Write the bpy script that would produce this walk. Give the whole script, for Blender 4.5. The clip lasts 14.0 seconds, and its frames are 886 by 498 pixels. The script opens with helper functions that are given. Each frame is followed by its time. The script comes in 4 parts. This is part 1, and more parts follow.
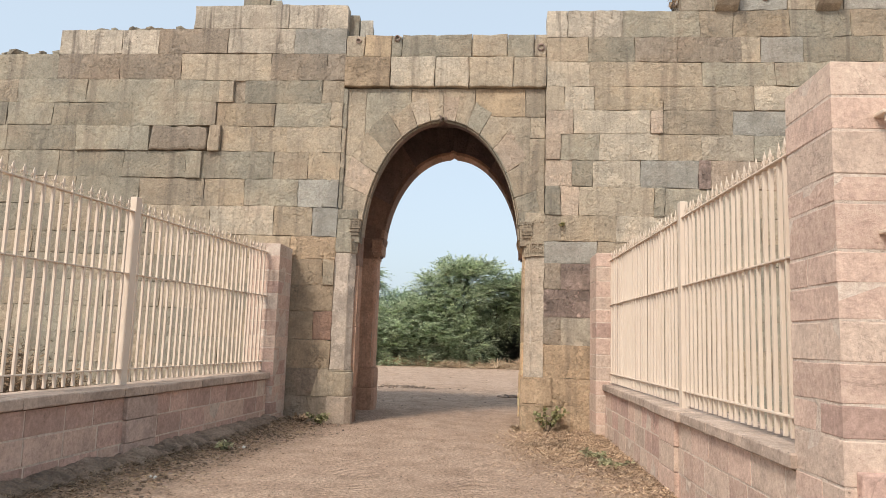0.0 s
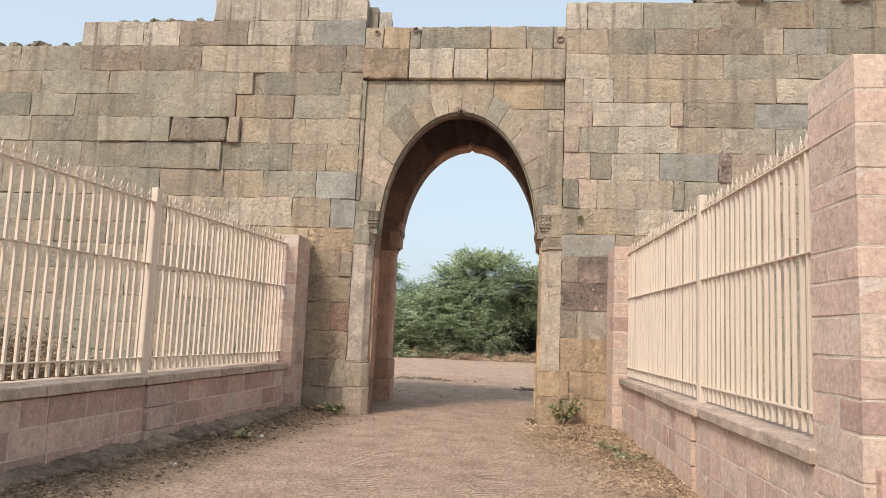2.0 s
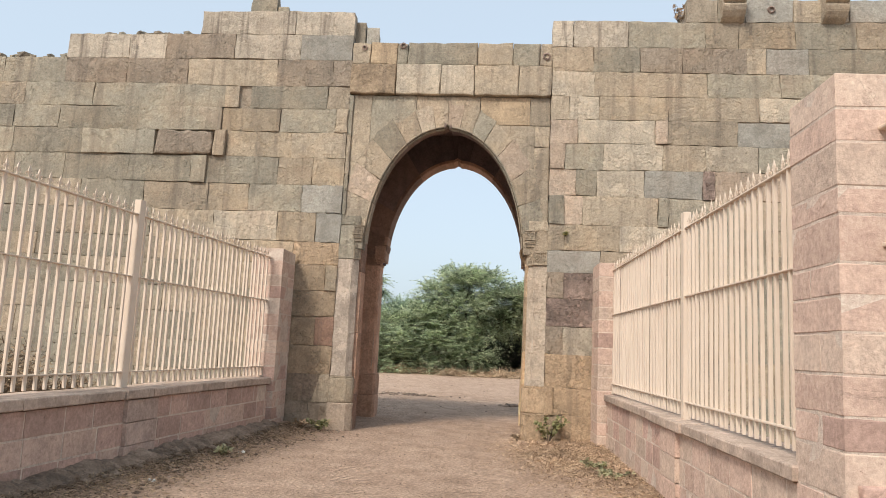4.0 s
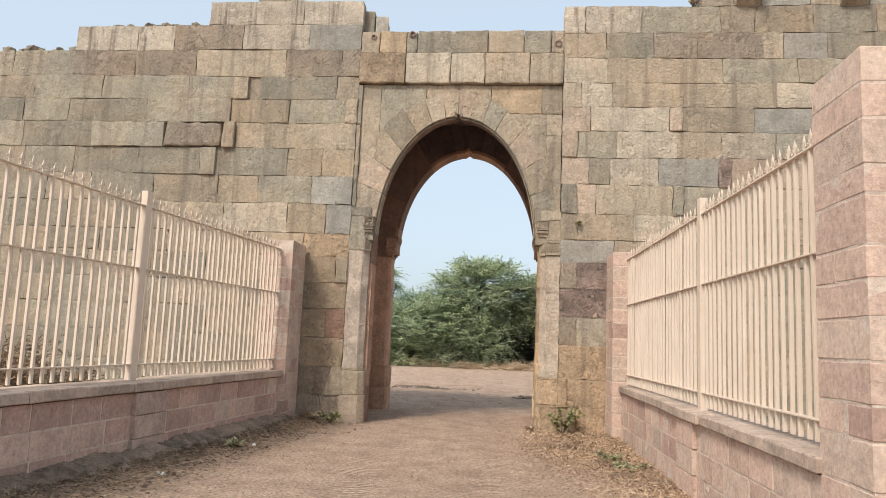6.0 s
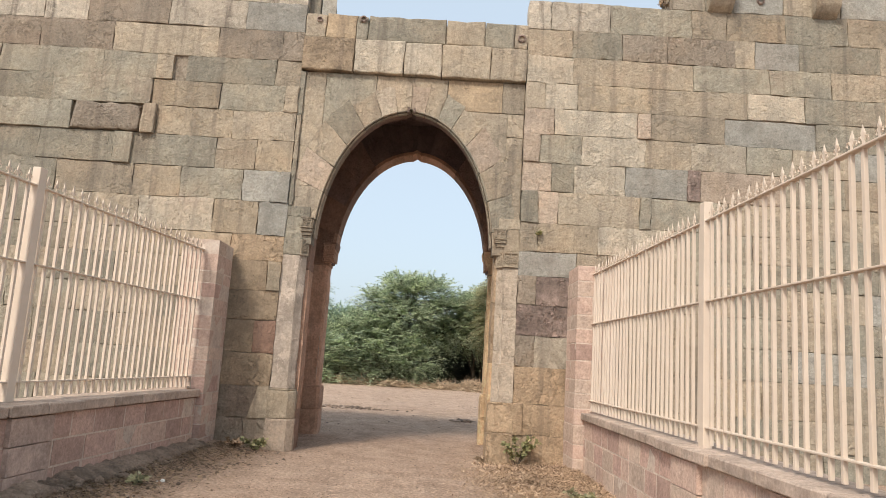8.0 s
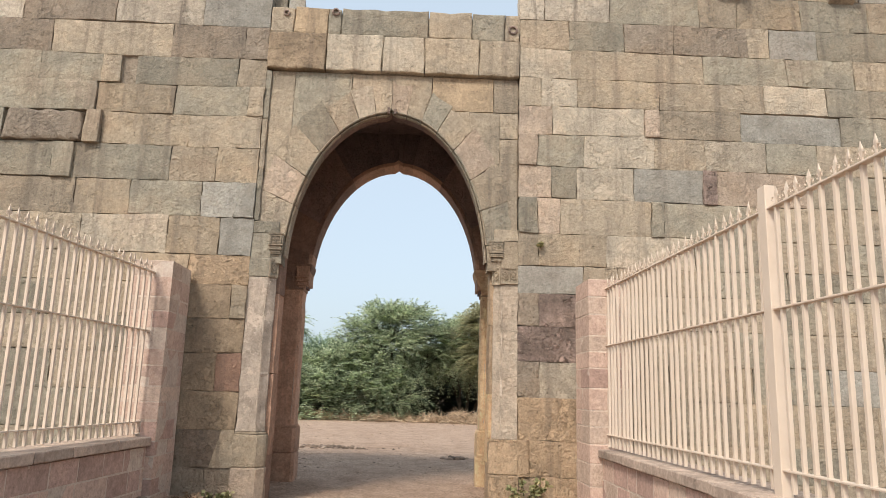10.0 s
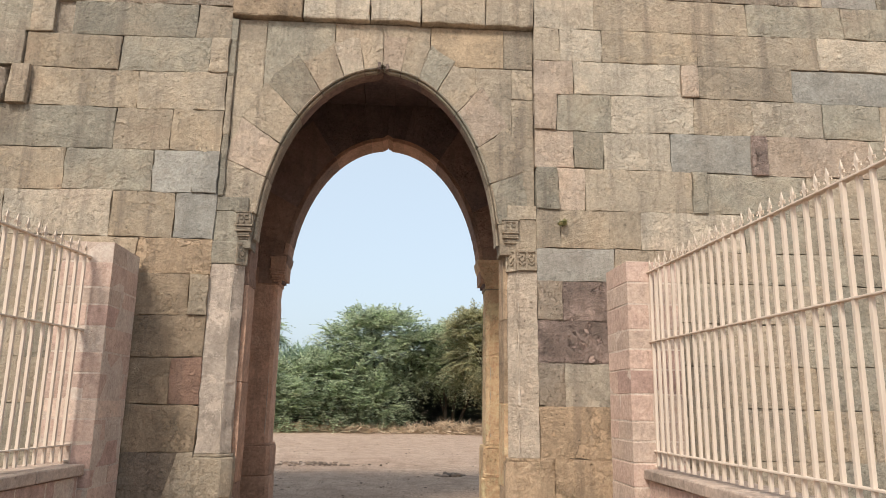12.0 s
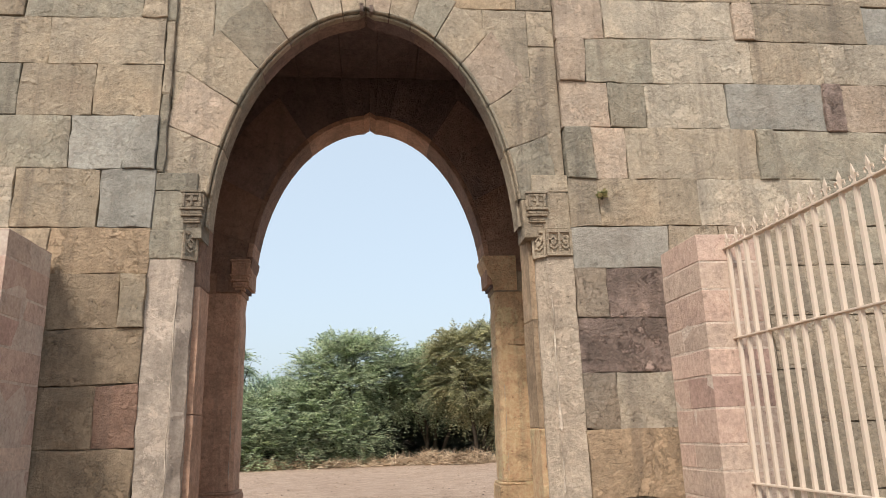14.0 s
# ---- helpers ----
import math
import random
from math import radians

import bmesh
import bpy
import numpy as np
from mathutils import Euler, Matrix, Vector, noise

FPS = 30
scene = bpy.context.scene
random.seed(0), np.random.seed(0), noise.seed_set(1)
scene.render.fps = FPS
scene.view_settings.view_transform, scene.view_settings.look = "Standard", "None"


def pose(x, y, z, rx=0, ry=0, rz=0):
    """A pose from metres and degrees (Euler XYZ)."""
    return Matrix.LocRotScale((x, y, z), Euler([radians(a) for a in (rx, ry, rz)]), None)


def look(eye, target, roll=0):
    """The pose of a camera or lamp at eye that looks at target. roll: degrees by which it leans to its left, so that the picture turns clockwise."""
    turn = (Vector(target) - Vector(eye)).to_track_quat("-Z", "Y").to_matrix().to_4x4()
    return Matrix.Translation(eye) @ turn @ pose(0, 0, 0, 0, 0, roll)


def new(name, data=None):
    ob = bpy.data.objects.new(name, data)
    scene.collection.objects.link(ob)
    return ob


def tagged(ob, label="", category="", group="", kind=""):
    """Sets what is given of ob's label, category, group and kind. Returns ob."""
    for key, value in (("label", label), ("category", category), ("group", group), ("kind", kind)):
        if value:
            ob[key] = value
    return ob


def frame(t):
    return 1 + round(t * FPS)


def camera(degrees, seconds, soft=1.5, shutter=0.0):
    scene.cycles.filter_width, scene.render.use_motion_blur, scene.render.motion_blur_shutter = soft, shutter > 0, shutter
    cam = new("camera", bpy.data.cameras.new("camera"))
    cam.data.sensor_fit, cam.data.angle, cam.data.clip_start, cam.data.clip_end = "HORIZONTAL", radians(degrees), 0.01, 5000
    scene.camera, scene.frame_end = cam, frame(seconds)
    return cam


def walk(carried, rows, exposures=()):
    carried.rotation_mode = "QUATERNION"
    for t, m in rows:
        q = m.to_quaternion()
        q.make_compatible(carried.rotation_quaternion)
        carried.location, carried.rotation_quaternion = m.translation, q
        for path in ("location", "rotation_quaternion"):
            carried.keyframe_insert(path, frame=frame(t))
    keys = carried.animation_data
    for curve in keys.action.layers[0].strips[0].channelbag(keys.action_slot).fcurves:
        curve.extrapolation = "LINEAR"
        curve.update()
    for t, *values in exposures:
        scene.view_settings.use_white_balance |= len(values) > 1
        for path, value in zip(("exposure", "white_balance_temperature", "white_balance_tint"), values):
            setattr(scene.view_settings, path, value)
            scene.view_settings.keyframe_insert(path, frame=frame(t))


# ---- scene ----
cam = camera(63.1, 14.0, soft=0.72)
METRES, EYE, TILT, LEAN, TURN = 7.0, 1.55, 0.0, 0.0, 3.6
ROWS = [
    (0.0, 0.0, 0.0, 0.0, -0.23, 7.2, -1.81),
    (0.5, -0.001, -0.0023, -0.0006, 0.35, 6.81, -2.18),
    (1.0, -0.0014, -0.0019, -0.0008, 0.59, 6.83, -2.15),
    (1.5, -0.0016, -0.0014, -0.0007, 1.28, 6.62, -2.31),
    (2.0, -0.0011, -0.0025, -0.0007, 1.05, 6.55, -2.37),
    (2.5, -0.0011, -0.0015, -0.0009, 0.76, 7.02, -2.52),
    (3.0, -0.0014, -0.0004, -0.0013, 0.2, 7.39, -3.24),
    (5.5, 0.0058, 0.0066, -0.0025, -0.24, 8.1, -1.29),
    (6.0, 0.0059, 0.0229, -0.0054, 1.02, 7.26, -2.36),
    (6.5, -0.0158, 0.0605, -0.0022, -0.61, 8.67, -3.11),
    (7.0, -0.0285, 0.1029, -0.0048, -2.06, 9.13, -2.37),
    (7.5, -0.0306, 0.1571, -0.0047, -1.66, 7.7, -3.72),
    (8.0, -0.047, 0.2109, -0.0039, -5.09, 8.9, -3.5),
    (10.5, -0.0537, 0.4844, 0.0017, -6.98, 11.33, -0.99),
    (11.0, -0.0637, 0.5549, 0.0039, -9.17, 11.16, -1.1),
    (11.5, -0.062, 0.6147, 0.0002, -8.0, 12.25, 0.19),
    (12.0, -0.0637, 0.6815, 0.0, -8.02, 12.02, -0.87),
    (12.5, -0.0698, 0.7496, 0.001, -10.23, 11.5, 0.1),
    (13.0, -0.0629, 0.8236, 0.0026, -6.58, 11.37, -1.18),
    (13.5, -0.0803, 0.899, 0.0018, -8.0, 12.26, -1.82),
    (14.0, -0.0792, 0.9722, 0.0008, -10.0, 14.12, 1.59),
]
walk(cam, [(t, pose(0, 0, EYE, TILT, LEAN, TURN) @ pose(METRES * x, METRES * y, METRES * z, 90 + pitch, roll, yaw)) for t, x, y, z, yaw, pitch, roll in ROWS])

# ---- world, sun, exposure ----
SUN_WAY = Vector((0.50, 0.84, -1.0)).normalized()      # the way the light travels
world = bpy.data.worlds.new("hazy_sky")
world.use_nodes = True
scene.world = world
wn = world.node_tree
sky = wn.nodes.new("ShaderNodeTexSky")
sky.sky_type = "NISHITA"
sky.sun_disc = False
sky.sun_elevation = math.asin(-SUN_WAY.z)
sky.sun_rotation = math.atan2(-SUN_WAY.x, -SUN_WAY.y)
sky.altitude = 50
sky.air_density, sky.dust_density, sky.ozone_density = 1.0, 4.5, 1.2
wn.nodes["Background"].inputs["Strength"].default_value = 0.143
haze = wn.nodes.new("ShaderNodeMix")            # thin even haze over the whole sky
haze.data_type = "RGBA"
haze.inputs[0].default_value = 0.66
haze.inputs[7].default_value = (3.95, 4.6, 5.12, 1)
wn.links.new(sky.outputs[0], haze.inputs[6])
wn.links.new(haze.outputs[2], wn.nodes["Background"].inputs["Color"])
sun = new("sun", bpy.data.lights.new("sun", "SUN"))
sun.data.energy, sun.data.angle, sun.data.color = 2.35, radians(13.0), (1.0, 0.922, 0.825)
sun.matrix_world = look((0, 0, 30), Vector((0, 0, 30)) + SUN_WAY)

scene.view_settings.exposure = 0.51

# ---- materials ----
def nodes_of(name, rough=0.9):
    m = bpy.data.materials.new(name)
    m.use_nodes = True
    nt = m.node_tree
    b = nt.nodes["Principled BSDF"]
    b.inputs["Roughness"].default_value = rough
    b.inputs["Specular IOR Level"].default_value = 0.25
    return m, nt, b


def node(nt, kind, **values):
    n = nt.nodes.new(kind)
    for k, v in values.items():
        n.inputs[k].default_value = v
    return n


def noise_node(nt, coords, scale, detail=6.0, rough=0.6, stretch=None):
    if stretch:
        mp = node(nt, "ShaderNodeMapping", Scale=stretch)
        nt.links.new(coords, mp.inputs["Vector"])
        coords = mp.outputs[0]
    n = node(nt, "ShaderNodeTexNoise", Scale=scale, Detail=detail, Roughness=rough)
    nt.links.new(coords, n.inputs["Vector"])
    return n.outputs["Fac"]


def ramp(nt, fac, stops):
    r = nt.nodes.new("ShaderNodeValToRGB")
    el = r.color_ramp.elements
    while len(el) < len(stops):
        el.new(0.5)
    for e, (p, c) in zip(el, stops):
        e.position = p
        e.color = (c, c, c, 1) if isinstance(c, (int, float)) else (*c, 1)
    nt.links.new(fac, r.inputs[0])
    return r.outputs[0]


def mix(nt, fac, a, b, how="MIX"):
    n = nt.nodes.new("ShaderNodeMix")
    n.data_type, n.blend_type = "RGBA", how
    for sock, v in ((n.inputs[0], fac), (n.inputs[6], a), (n.inputs[7], b)):
        if isinstance(v, (int, float)):
            sock.default_value = v
        elif isinstance(v, tuple):
            sock.default_value = (*v, 1)
        else:
            nt.links.new(v, sock)
    return n.outputs[2]


def math_node(nt, op, a, b=0.0):
    n = nt.nodes.new("ShaderNodeMath")
    n.operation = op
    for sock, v in ((n.inputs[0], a), (n.inputs[1], b)):
        if isinstance(v, (int, float)):
            sock.default_value = v
        else:
            nt.links.new(v, sock)
    return n.outputs[0]


def scattered(nt, spread=30.0):
    """Object coordinates moved by a random amount for each piece, and that random number."""
    tc, oi = nt.nodes.new("ShaderNodeTexCoord"), nt.nodes.new("ShaderNodeObjectInfo")
    off = math_node(nt, "MULTIPLY", oi.outputs["Random"], spread)
    add = nt.nodes.new("ShaderNodeVectorMath")
    nt.links.new(tc.outputs["Object"], add.inputs[0])
    comb = nt.nodes.new("ShaderNodeCombineXYZ")
    for k in range(3):
        nt.links.new(off, comb.inputs[k])
    nt.links.new(comb.outputs[0], add.inputs[1])
    return add.outputs[0], oi.outputs["Random"], tc.outputs["Object"]


def bump(nt, bsdf, heights, strength=0.6, distance=0.012):
    """heights: (socket, weight) pairs summed into one relief."""
    total = None
    for h, w in heights:
        hw = math_node(nt, "MULTIPLY", h, w)
        total = hw if total is None else math_node(nt, "ADD", total, hw)
    bm = node(nt, "ShaderNodeBump", Strength=strength, Distance=distance)
    nt.links.new(total, bm.inputs["Height"])
    nt.links.new(bm.outputs[0], bsdf.inputs["Normal"])


def stone_material(name, dark, main, light, streak=0.45, relief=0.8, patch=0.35, spread=0.30, blend=0.36):
    """Weathered stone: stains, flaked patches, pits and a crinkled dressed face; blend: how far old grey and tan patina cover its own tone."""
    m, nt, b = nodes_of(name, 0.92)
    co, rnd, flat = scattered(nt)
    broad = noise_node(nt, co, 2.4, 7, 0.68)
    hue = noise_node(nt, flat, 0.8, 6, 0.68)
    fine = noise_node(nt, co, 26, 7, 0.74)
    grit = noise_node(nt, co, 95, 4, 0.7)
    ridges = node(nt, "ShaderNodeTexNoise", Scale=8.0, Detail=5.0, Roughness=0.6, Distortion=1.0)
    ridges.noise_type = "RIDGED_MULTIFRACTAL"
    nt.links.new(co, ridges.inputs["Vector"])
    crest = ramp(nt, ridges.outputs["Fac"], [(0.15, 0.0), (0.85, 1.0)])
    where = ramp(nt, noise_node(nt, co, 1.1, 3, 0.5), [(0.40, 0.15), (0.62, 1.0)])
    crest = math_node(nt, "MULTIPLY", crest, where)
    col = ramp(nt, broad, [(0.34, dark), (0.5, main), (0.66, light)])
    if blend:
        patina = ramp(nt, hue, [(0.36, (0.25, 0.236, 0.198)), (0.47, (0.335, 0.297, 0.236)), (0.56, (0.43, 0.347, 0.25)), (0.66, (0.405, 0.292, 0.212))])
        col = mix(nt, blend, col, patina)
    col = mix(nt, math_node(nt, "MULTIPLY", crest, 0.30), col, tuple(min(0.8, c * 1.1) for c in light))
    col = mix(nt, 0.31, col, ramp(nt, fine, [(0.34, 0.16), (0.5, 0.5), (0.66, 0.84)]), "OVERLAY")
    mottle = noise_node(nt, co, 10, 5, 0.7)
    col = mix(nt, 0.18, col, ramp(nt, mottle, [(0.36, 0.22), (0.5, 0.5), (0.64, 0.80)]), "OVERLAY")
    # long vertical weather streaks, shared by neighbouring stones
    run = ramp(nt, noise_node(nt, flat, 2.2, 5, 0.6, (2.6, 1.0, 0.14)), [(0.53, 0.0), (0.66, 1.0)])
    col = mix(nt, math_node(nt, "MULTIPLY", run, streak), col, (0.14, 0.115, 0.095))
    # flaked patches showing paler, yellower stone, with sharp borders
    flake = ramp(nt, noise_node(nt, co, 2.6, 9, 0.72), [(0.56, 0.0), (0.59, 1.0)])
    col = mix(nt, math_node(nt, "MULTIPLY", flake, patch), col, tuple(min(0.8, c * 1.25) for c in light))
    pits = ramp(nt, noise_node(nt, co, 26, 5, 0.62), [(0.27, 1.0), (0.33, 0.0)])
    col = mix(nt, math_node(nt, "MULTIPLY", pits, 0.55), col, (0.07, 0.055, 0.045))
    # a few thin dark cracks
    crack = node(nt, "ShaderNodeTexNoise", Scale=1.5, Detail=7.0, Roughness=0.6, Distortion=0.6)
    nt.links.new(co, crack.inputs["Vector"])
    near_half = math_node(nt, "ABSOLUTE", math_node(nt, "SUBTRACT", crack.outputs["Fac"], 0.5))
    crack = ramp(nt, near_half, [(0.0, 1.0), (0.005, 0.0)])
    col = mix(nt, math_node(nt, "MULTIPLY", crack, 0.30), col, (0.08, 0.065, 0.05))
    val = math_node(nt, "ADD", 1.0 - spread / 2, math_node(nt, "MULTIPLY", rnd, spread))
    hsv = nt.nodes.new("ShaderNodeHueSaturation")
    nt.links.new(val, hsv.inputs["Value"])
    nt.links.new(col, hsv.inputs["Color"])
    nt.links.new(hsv.outputs[0], b.inputs["Base Color"])
    bump(nt, b, [(broad, 0.8), (crest, 0.80), (fine, 0.8), (flake, -0.3), (pits, -0.6), (crack, -0.12), (grit, 0.22)], relief, 0.05)
    return m


def tones(r, g, b, dark=0.76, light=1.16):
    return (r * dark, g * dark, b * dark), (r, g, b), (min(0.8, r * light), min(0.8, g * light), min(0.8, b * light))


STONE = {
    "g": stone_material("grey_olive_stone", *tones(0.295, 0.268, 0.207)),
    "t": stone_material("tan_stone", *tones(0.396, 0.321, 0.233)),
    "o": stone_material("ochre_stone", *tones(0.385, 0.300, 0.205), blend=0.42),
    "d": stone_material("mottled_purple_stone", *tones(0.32, 0.235, 0.20, 0.55, 1.9), 0.2, 1.5, 0.6, 0.25, 0.12),
    "e": stone_material("earth_brown_stone", *tones(0.36, 0.27, 0.182, 0.72, 1.25), 0.3, 1.0, 0.4, 0.2, 0.12),
    "q": stone_material("red_brown_stone", *tones(0.31, 0.195, 0.142), 0.35, 0.9, 0.25, 0.25, 0.0),
    "u": stone_material("weathered_orange_stone", *tones(0.50, 0.36, 0.235, 0.72, 1.2), 0.35, 1.1, 0.45, 0.2, 0.1),
    "p": stone_material("pale_beige_stone", *tones(0.485, 0.415, 0.322), 0.4),
    "k": stone_material("pink_tan_stone", *tones(0.49, 0.375, 0.287), 0.2),
    "s": stone_material("slate_grey_stone", *tones(0.317, 0.304, 0.268), 0.2, 0.6, 0.2, 0.25, 0.2),
    "r": stone_material("reddish_stone", *tones(0.55, 0.335, 0.232), 0.3, 0.7, 0.3, 0.25, 0.1),
    "y": stone_material("yellow_plaster_stone", *tones(0.46, 0.345, 0.225, 0.7, 1.15), 0.4, 0.6, 0.4, 0.2, 0.18),
    "w": stone_material("limewashed_shaft_stone", *tones(0.43, 0.355, 0.29, 0.7, 1.3), 0.35, 0.55, 0.55, 0.2, 0.15),
    # brown deepened to carry the shade inside the arches
    "n": stone_material("shade_brown_stone", *tones(0.25, 0.172, 0.145), 0.3, 0.8, 0.2, 0.25, 0.0),
    "v": stone_material("streaked_pale_stone", *tones(0.50, 0.435, 0.35), 0.85, 0.8, 0.4, 0.2, 0.2),
    "m": stone_material("brown_grey_stone", *tones(0.325, 0.258, 0.198), 0.4, 1.1, 0.4, 0.2, 0.35),
    # raised above the stone's own tone to paint sunlight on the far right jamb
    "f": stone_material("sunlit_orange_sandstone", *tones(0.74, 0.51, 0.30), 0.2, 1.1, 0.4, 0.25, 0.1),
    "z": stone_material("brown_shaft_stone", *tones(0.47, 0.385, 0.30, 0.75, 1.25), 0.35, 0.8, 0.35, 0.2, 0.2),
    # near black: the passage's shade is put into this stone colour
    "b": stone_material("shade_black_stone", *tones(0.175, 0.128, 0.122), 0.3, 0.8, 0.2, 0.25, 0.0),
}
PLASTER = stone_material("old_lime_plaster", *tones(0.49, 0.415, 0.335, 0.8, 1.15), 0.1, 0.3, 0.2, 0.2, 0.0)
PINK = [
    stone_material("pink_sandstone", *tones(0.545, 0.395, 0.318, 0.88, 1.08), 0.07, 0.35, 0.14, 0.22, 0.0),
    stone_material("buff_sandstone", *tones(0.535, 0.412, 0.33, 0.88, 1.08), 0.07, 0.35, 0.14, 0.22, 0.0),
    stone_material("mauve_sandstone", *tones(0.475, 0.325, 0.267, 0.86, 1.10), 0.09, 0.35, 0.16, 0.30, 0.0),
]
PIER = stone_material("grey_mauve_sandstone", *tones(0.43, 0.325, 0.272, 0.72, 1.15), 0.15, 0.3, 0.15, 0.25, 0.0)
CAPSTONE = stone_material("grey_coping_stone", *tones(0.43, 0.335, 0.27, 0.72, 1.2), 0.28, 0.3, 0.2, 0.2, 0.0)
MORTAR = stone_material("dark_old_mortar", (0.22, 0.18, 0.135), (0.34, 0.28, 0.215), (0.44, 0.37, 0.285), 0.2, 0.9, 0.2, 0.2, 0.0)
PALE_MORTAR = stone_material("pale_lime_mortar", *tones(0.61, 0.50, 0.415, 0.82, 1.08), 0.10, 0.5, 0.1, 0.1, 0.0)
FOOTING = stone_material("grey_cement_footing", *tones(0.33, 0.25, 0.19, 0.5, 1.4), 0.1, 1.0, 0.4, 0.2, 0.0)


def cream_paint():
    m, nt, b = nodes_of("cream_painted_steel", 0.5)
    co, rnd, flat = scattered(nt)
    broad, fine = noise_node(nt, co, 3, 4, 0.6), noise_node(nt, co, 45, 5, 0.65)
    col = ramp(nt, broad, [(0.3, (0.60, 0.49, 0.39)), (0.7, (0.67, 0.56, 0.455))])
    rust = ramp(nt, fine, [(0.66, 0.0), (0.74, 1.0)])
    col = mix(nt, math_node(nt, "MULTIPLY", rust, 0.35), col, (0.34, 0.22, 0.13))
    nt.links.new(col, b.inputs["Base Color"])
    bump(nt, b, [(fine, 1.0)], 0.15, 0.002)
    return m


CREAM = cream_paint()


def dirt_material():
    m, nt, b = nodes_of("packed_dirt", 0.96)
    tc = nt.nodes.new("ShaderNodeTexCoord")
    co = tc.outputs["Object"]
    broad = noise_node(nt, co, 0.35, 5, 0.6)
    mid = noise_node(nt, co, 2.2, 7, 0.65)
    fine = noise_node(nt, co, 26, 7, 0.72)
    rut = noise_node(nt, co, 1.5, 5, 0.6, (1.6, 0.35, 1.0))
    tread = noise_node(nt, co, 7.0, 5, 0.65, (0.7, 1.5, 1.0))
    col = ramp(nt, mid, [(0.36, (0.33, 0.222, 0.157)), (0.5, (0.485, 0.34, 0.245)), (0.64, (0.59, 0.43, 0.32))])
    col = mix(nt, 0.28, col, ramp(nt, rut, [(0.35, (0.32, 0.22, 0.160)), (0.65, (0.51, 0.37, 0.28))]))
    col = mix(nt, 0.35, col, ramp(nt, broad, [(0.35, (0.39, 0.272, 0.20)), (0.65, (0.51, 0.378, 0.285))]))
    col = mix(nt, 0.65, col, ramp(nt, fine, [(0.32, 0.12), (0.5, 0.5), (0.66, 0.85)]), "OVERLAY")
    specks = ramp(nt, noise_node(nt, co, 48, 3, 0.5), [(0.62, 0.0), (0.68, 1.0)])
    col = mix(nt, math_node(nt, "MULTIPLY", specks, 0.4), col, (0.14, 0.10, 0.075))
    nt.links.new(col, b.inputs["Base Color"])
    # pressed tyre ribs across two lanes of the track, worn away in places
    sep = nt.nodes.new("ShaderNodeSeparateXYZ")
    nt.links.new(co, sep.inputs[0])
    wander = math_node(nt, "MULTIPLY", noise_node(nt, co, 0.9, 3, 0.5), 1.1)
    ribs = math_node(nt, "SINE", math_node(nt, "ADD", math_node(nt, "MULTIPLY", sep.outputs[1], 74.0), math_node(nt, "MULTIPLY", wander, 14.0)))
    lane_x = math_node(nt, "ABSOLUTE", math_node(nt, "ADD", math_node(nt, "ABSOLUTE", math_node(nt, "ADD", sep.outputs[0], math_node(nt, "ADD", wander, 0.25))), -0.72))
    lane = ramp(nt, lane_x, [(0.16, 1.0), (0.30, 0.0)])
    worn = ramp(nt, noise_node(nt, co, 1.3, 4, 0.6), [(0.42, 0.0), (0.55, 1.0)])
    ribs = math_node(nt, "MULTIPLY", ribs, math_node(nt, "MULTIPLY", lane, worn))
    bump(nt, b, [(mid, 1.4), (rut, 0.8), (tread, 1.0), (fine, 1.1), (ribs, 0.30)], 0.9, 0.05)
    return m


DIRT = dirt_material()


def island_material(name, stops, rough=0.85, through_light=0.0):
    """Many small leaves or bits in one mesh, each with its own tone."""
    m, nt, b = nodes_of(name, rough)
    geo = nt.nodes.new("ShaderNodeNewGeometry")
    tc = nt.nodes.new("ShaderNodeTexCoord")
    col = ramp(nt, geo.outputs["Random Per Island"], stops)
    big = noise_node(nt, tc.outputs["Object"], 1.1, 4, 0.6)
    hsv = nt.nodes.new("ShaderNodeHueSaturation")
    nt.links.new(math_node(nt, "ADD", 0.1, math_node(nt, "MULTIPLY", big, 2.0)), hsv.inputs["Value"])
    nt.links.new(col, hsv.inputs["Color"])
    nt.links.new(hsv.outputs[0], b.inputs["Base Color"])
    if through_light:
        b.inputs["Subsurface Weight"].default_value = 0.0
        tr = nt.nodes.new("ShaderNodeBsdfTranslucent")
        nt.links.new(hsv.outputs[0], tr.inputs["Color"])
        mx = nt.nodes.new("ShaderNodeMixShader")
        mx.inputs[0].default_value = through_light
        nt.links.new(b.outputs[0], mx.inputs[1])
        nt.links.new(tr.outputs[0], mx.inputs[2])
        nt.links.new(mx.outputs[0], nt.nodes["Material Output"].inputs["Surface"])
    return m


# tree leaf colours lightened past real foliage to stand for distance haze
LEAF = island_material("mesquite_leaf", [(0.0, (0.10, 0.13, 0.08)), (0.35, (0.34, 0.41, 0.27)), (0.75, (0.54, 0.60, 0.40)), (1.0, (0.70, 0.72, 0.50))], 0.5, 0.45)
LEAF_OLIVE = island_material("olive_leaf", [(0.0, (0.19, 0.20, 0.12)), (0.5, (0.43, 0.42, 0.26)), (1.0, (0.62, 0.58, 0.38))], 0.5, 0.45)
# near-black leaf colour painting the deep shade in the trees' hollow
LEAF_DARK = island_material("shade_dark_leaf", [(0.0, (0.07, 0.085, 0.07)), (1.0, (0.17, 0.19, 0.15))], 0.8, 0.1)
# pale green with the distance haze mixed into the leaf colour
LEAF_HAZE = island_material("haze_tinted_leaf", [(0.0, (0.27, 0.35, 0.23)), (1.0, (0.42, 0.50, 0.35))], 0.5, 0.4)
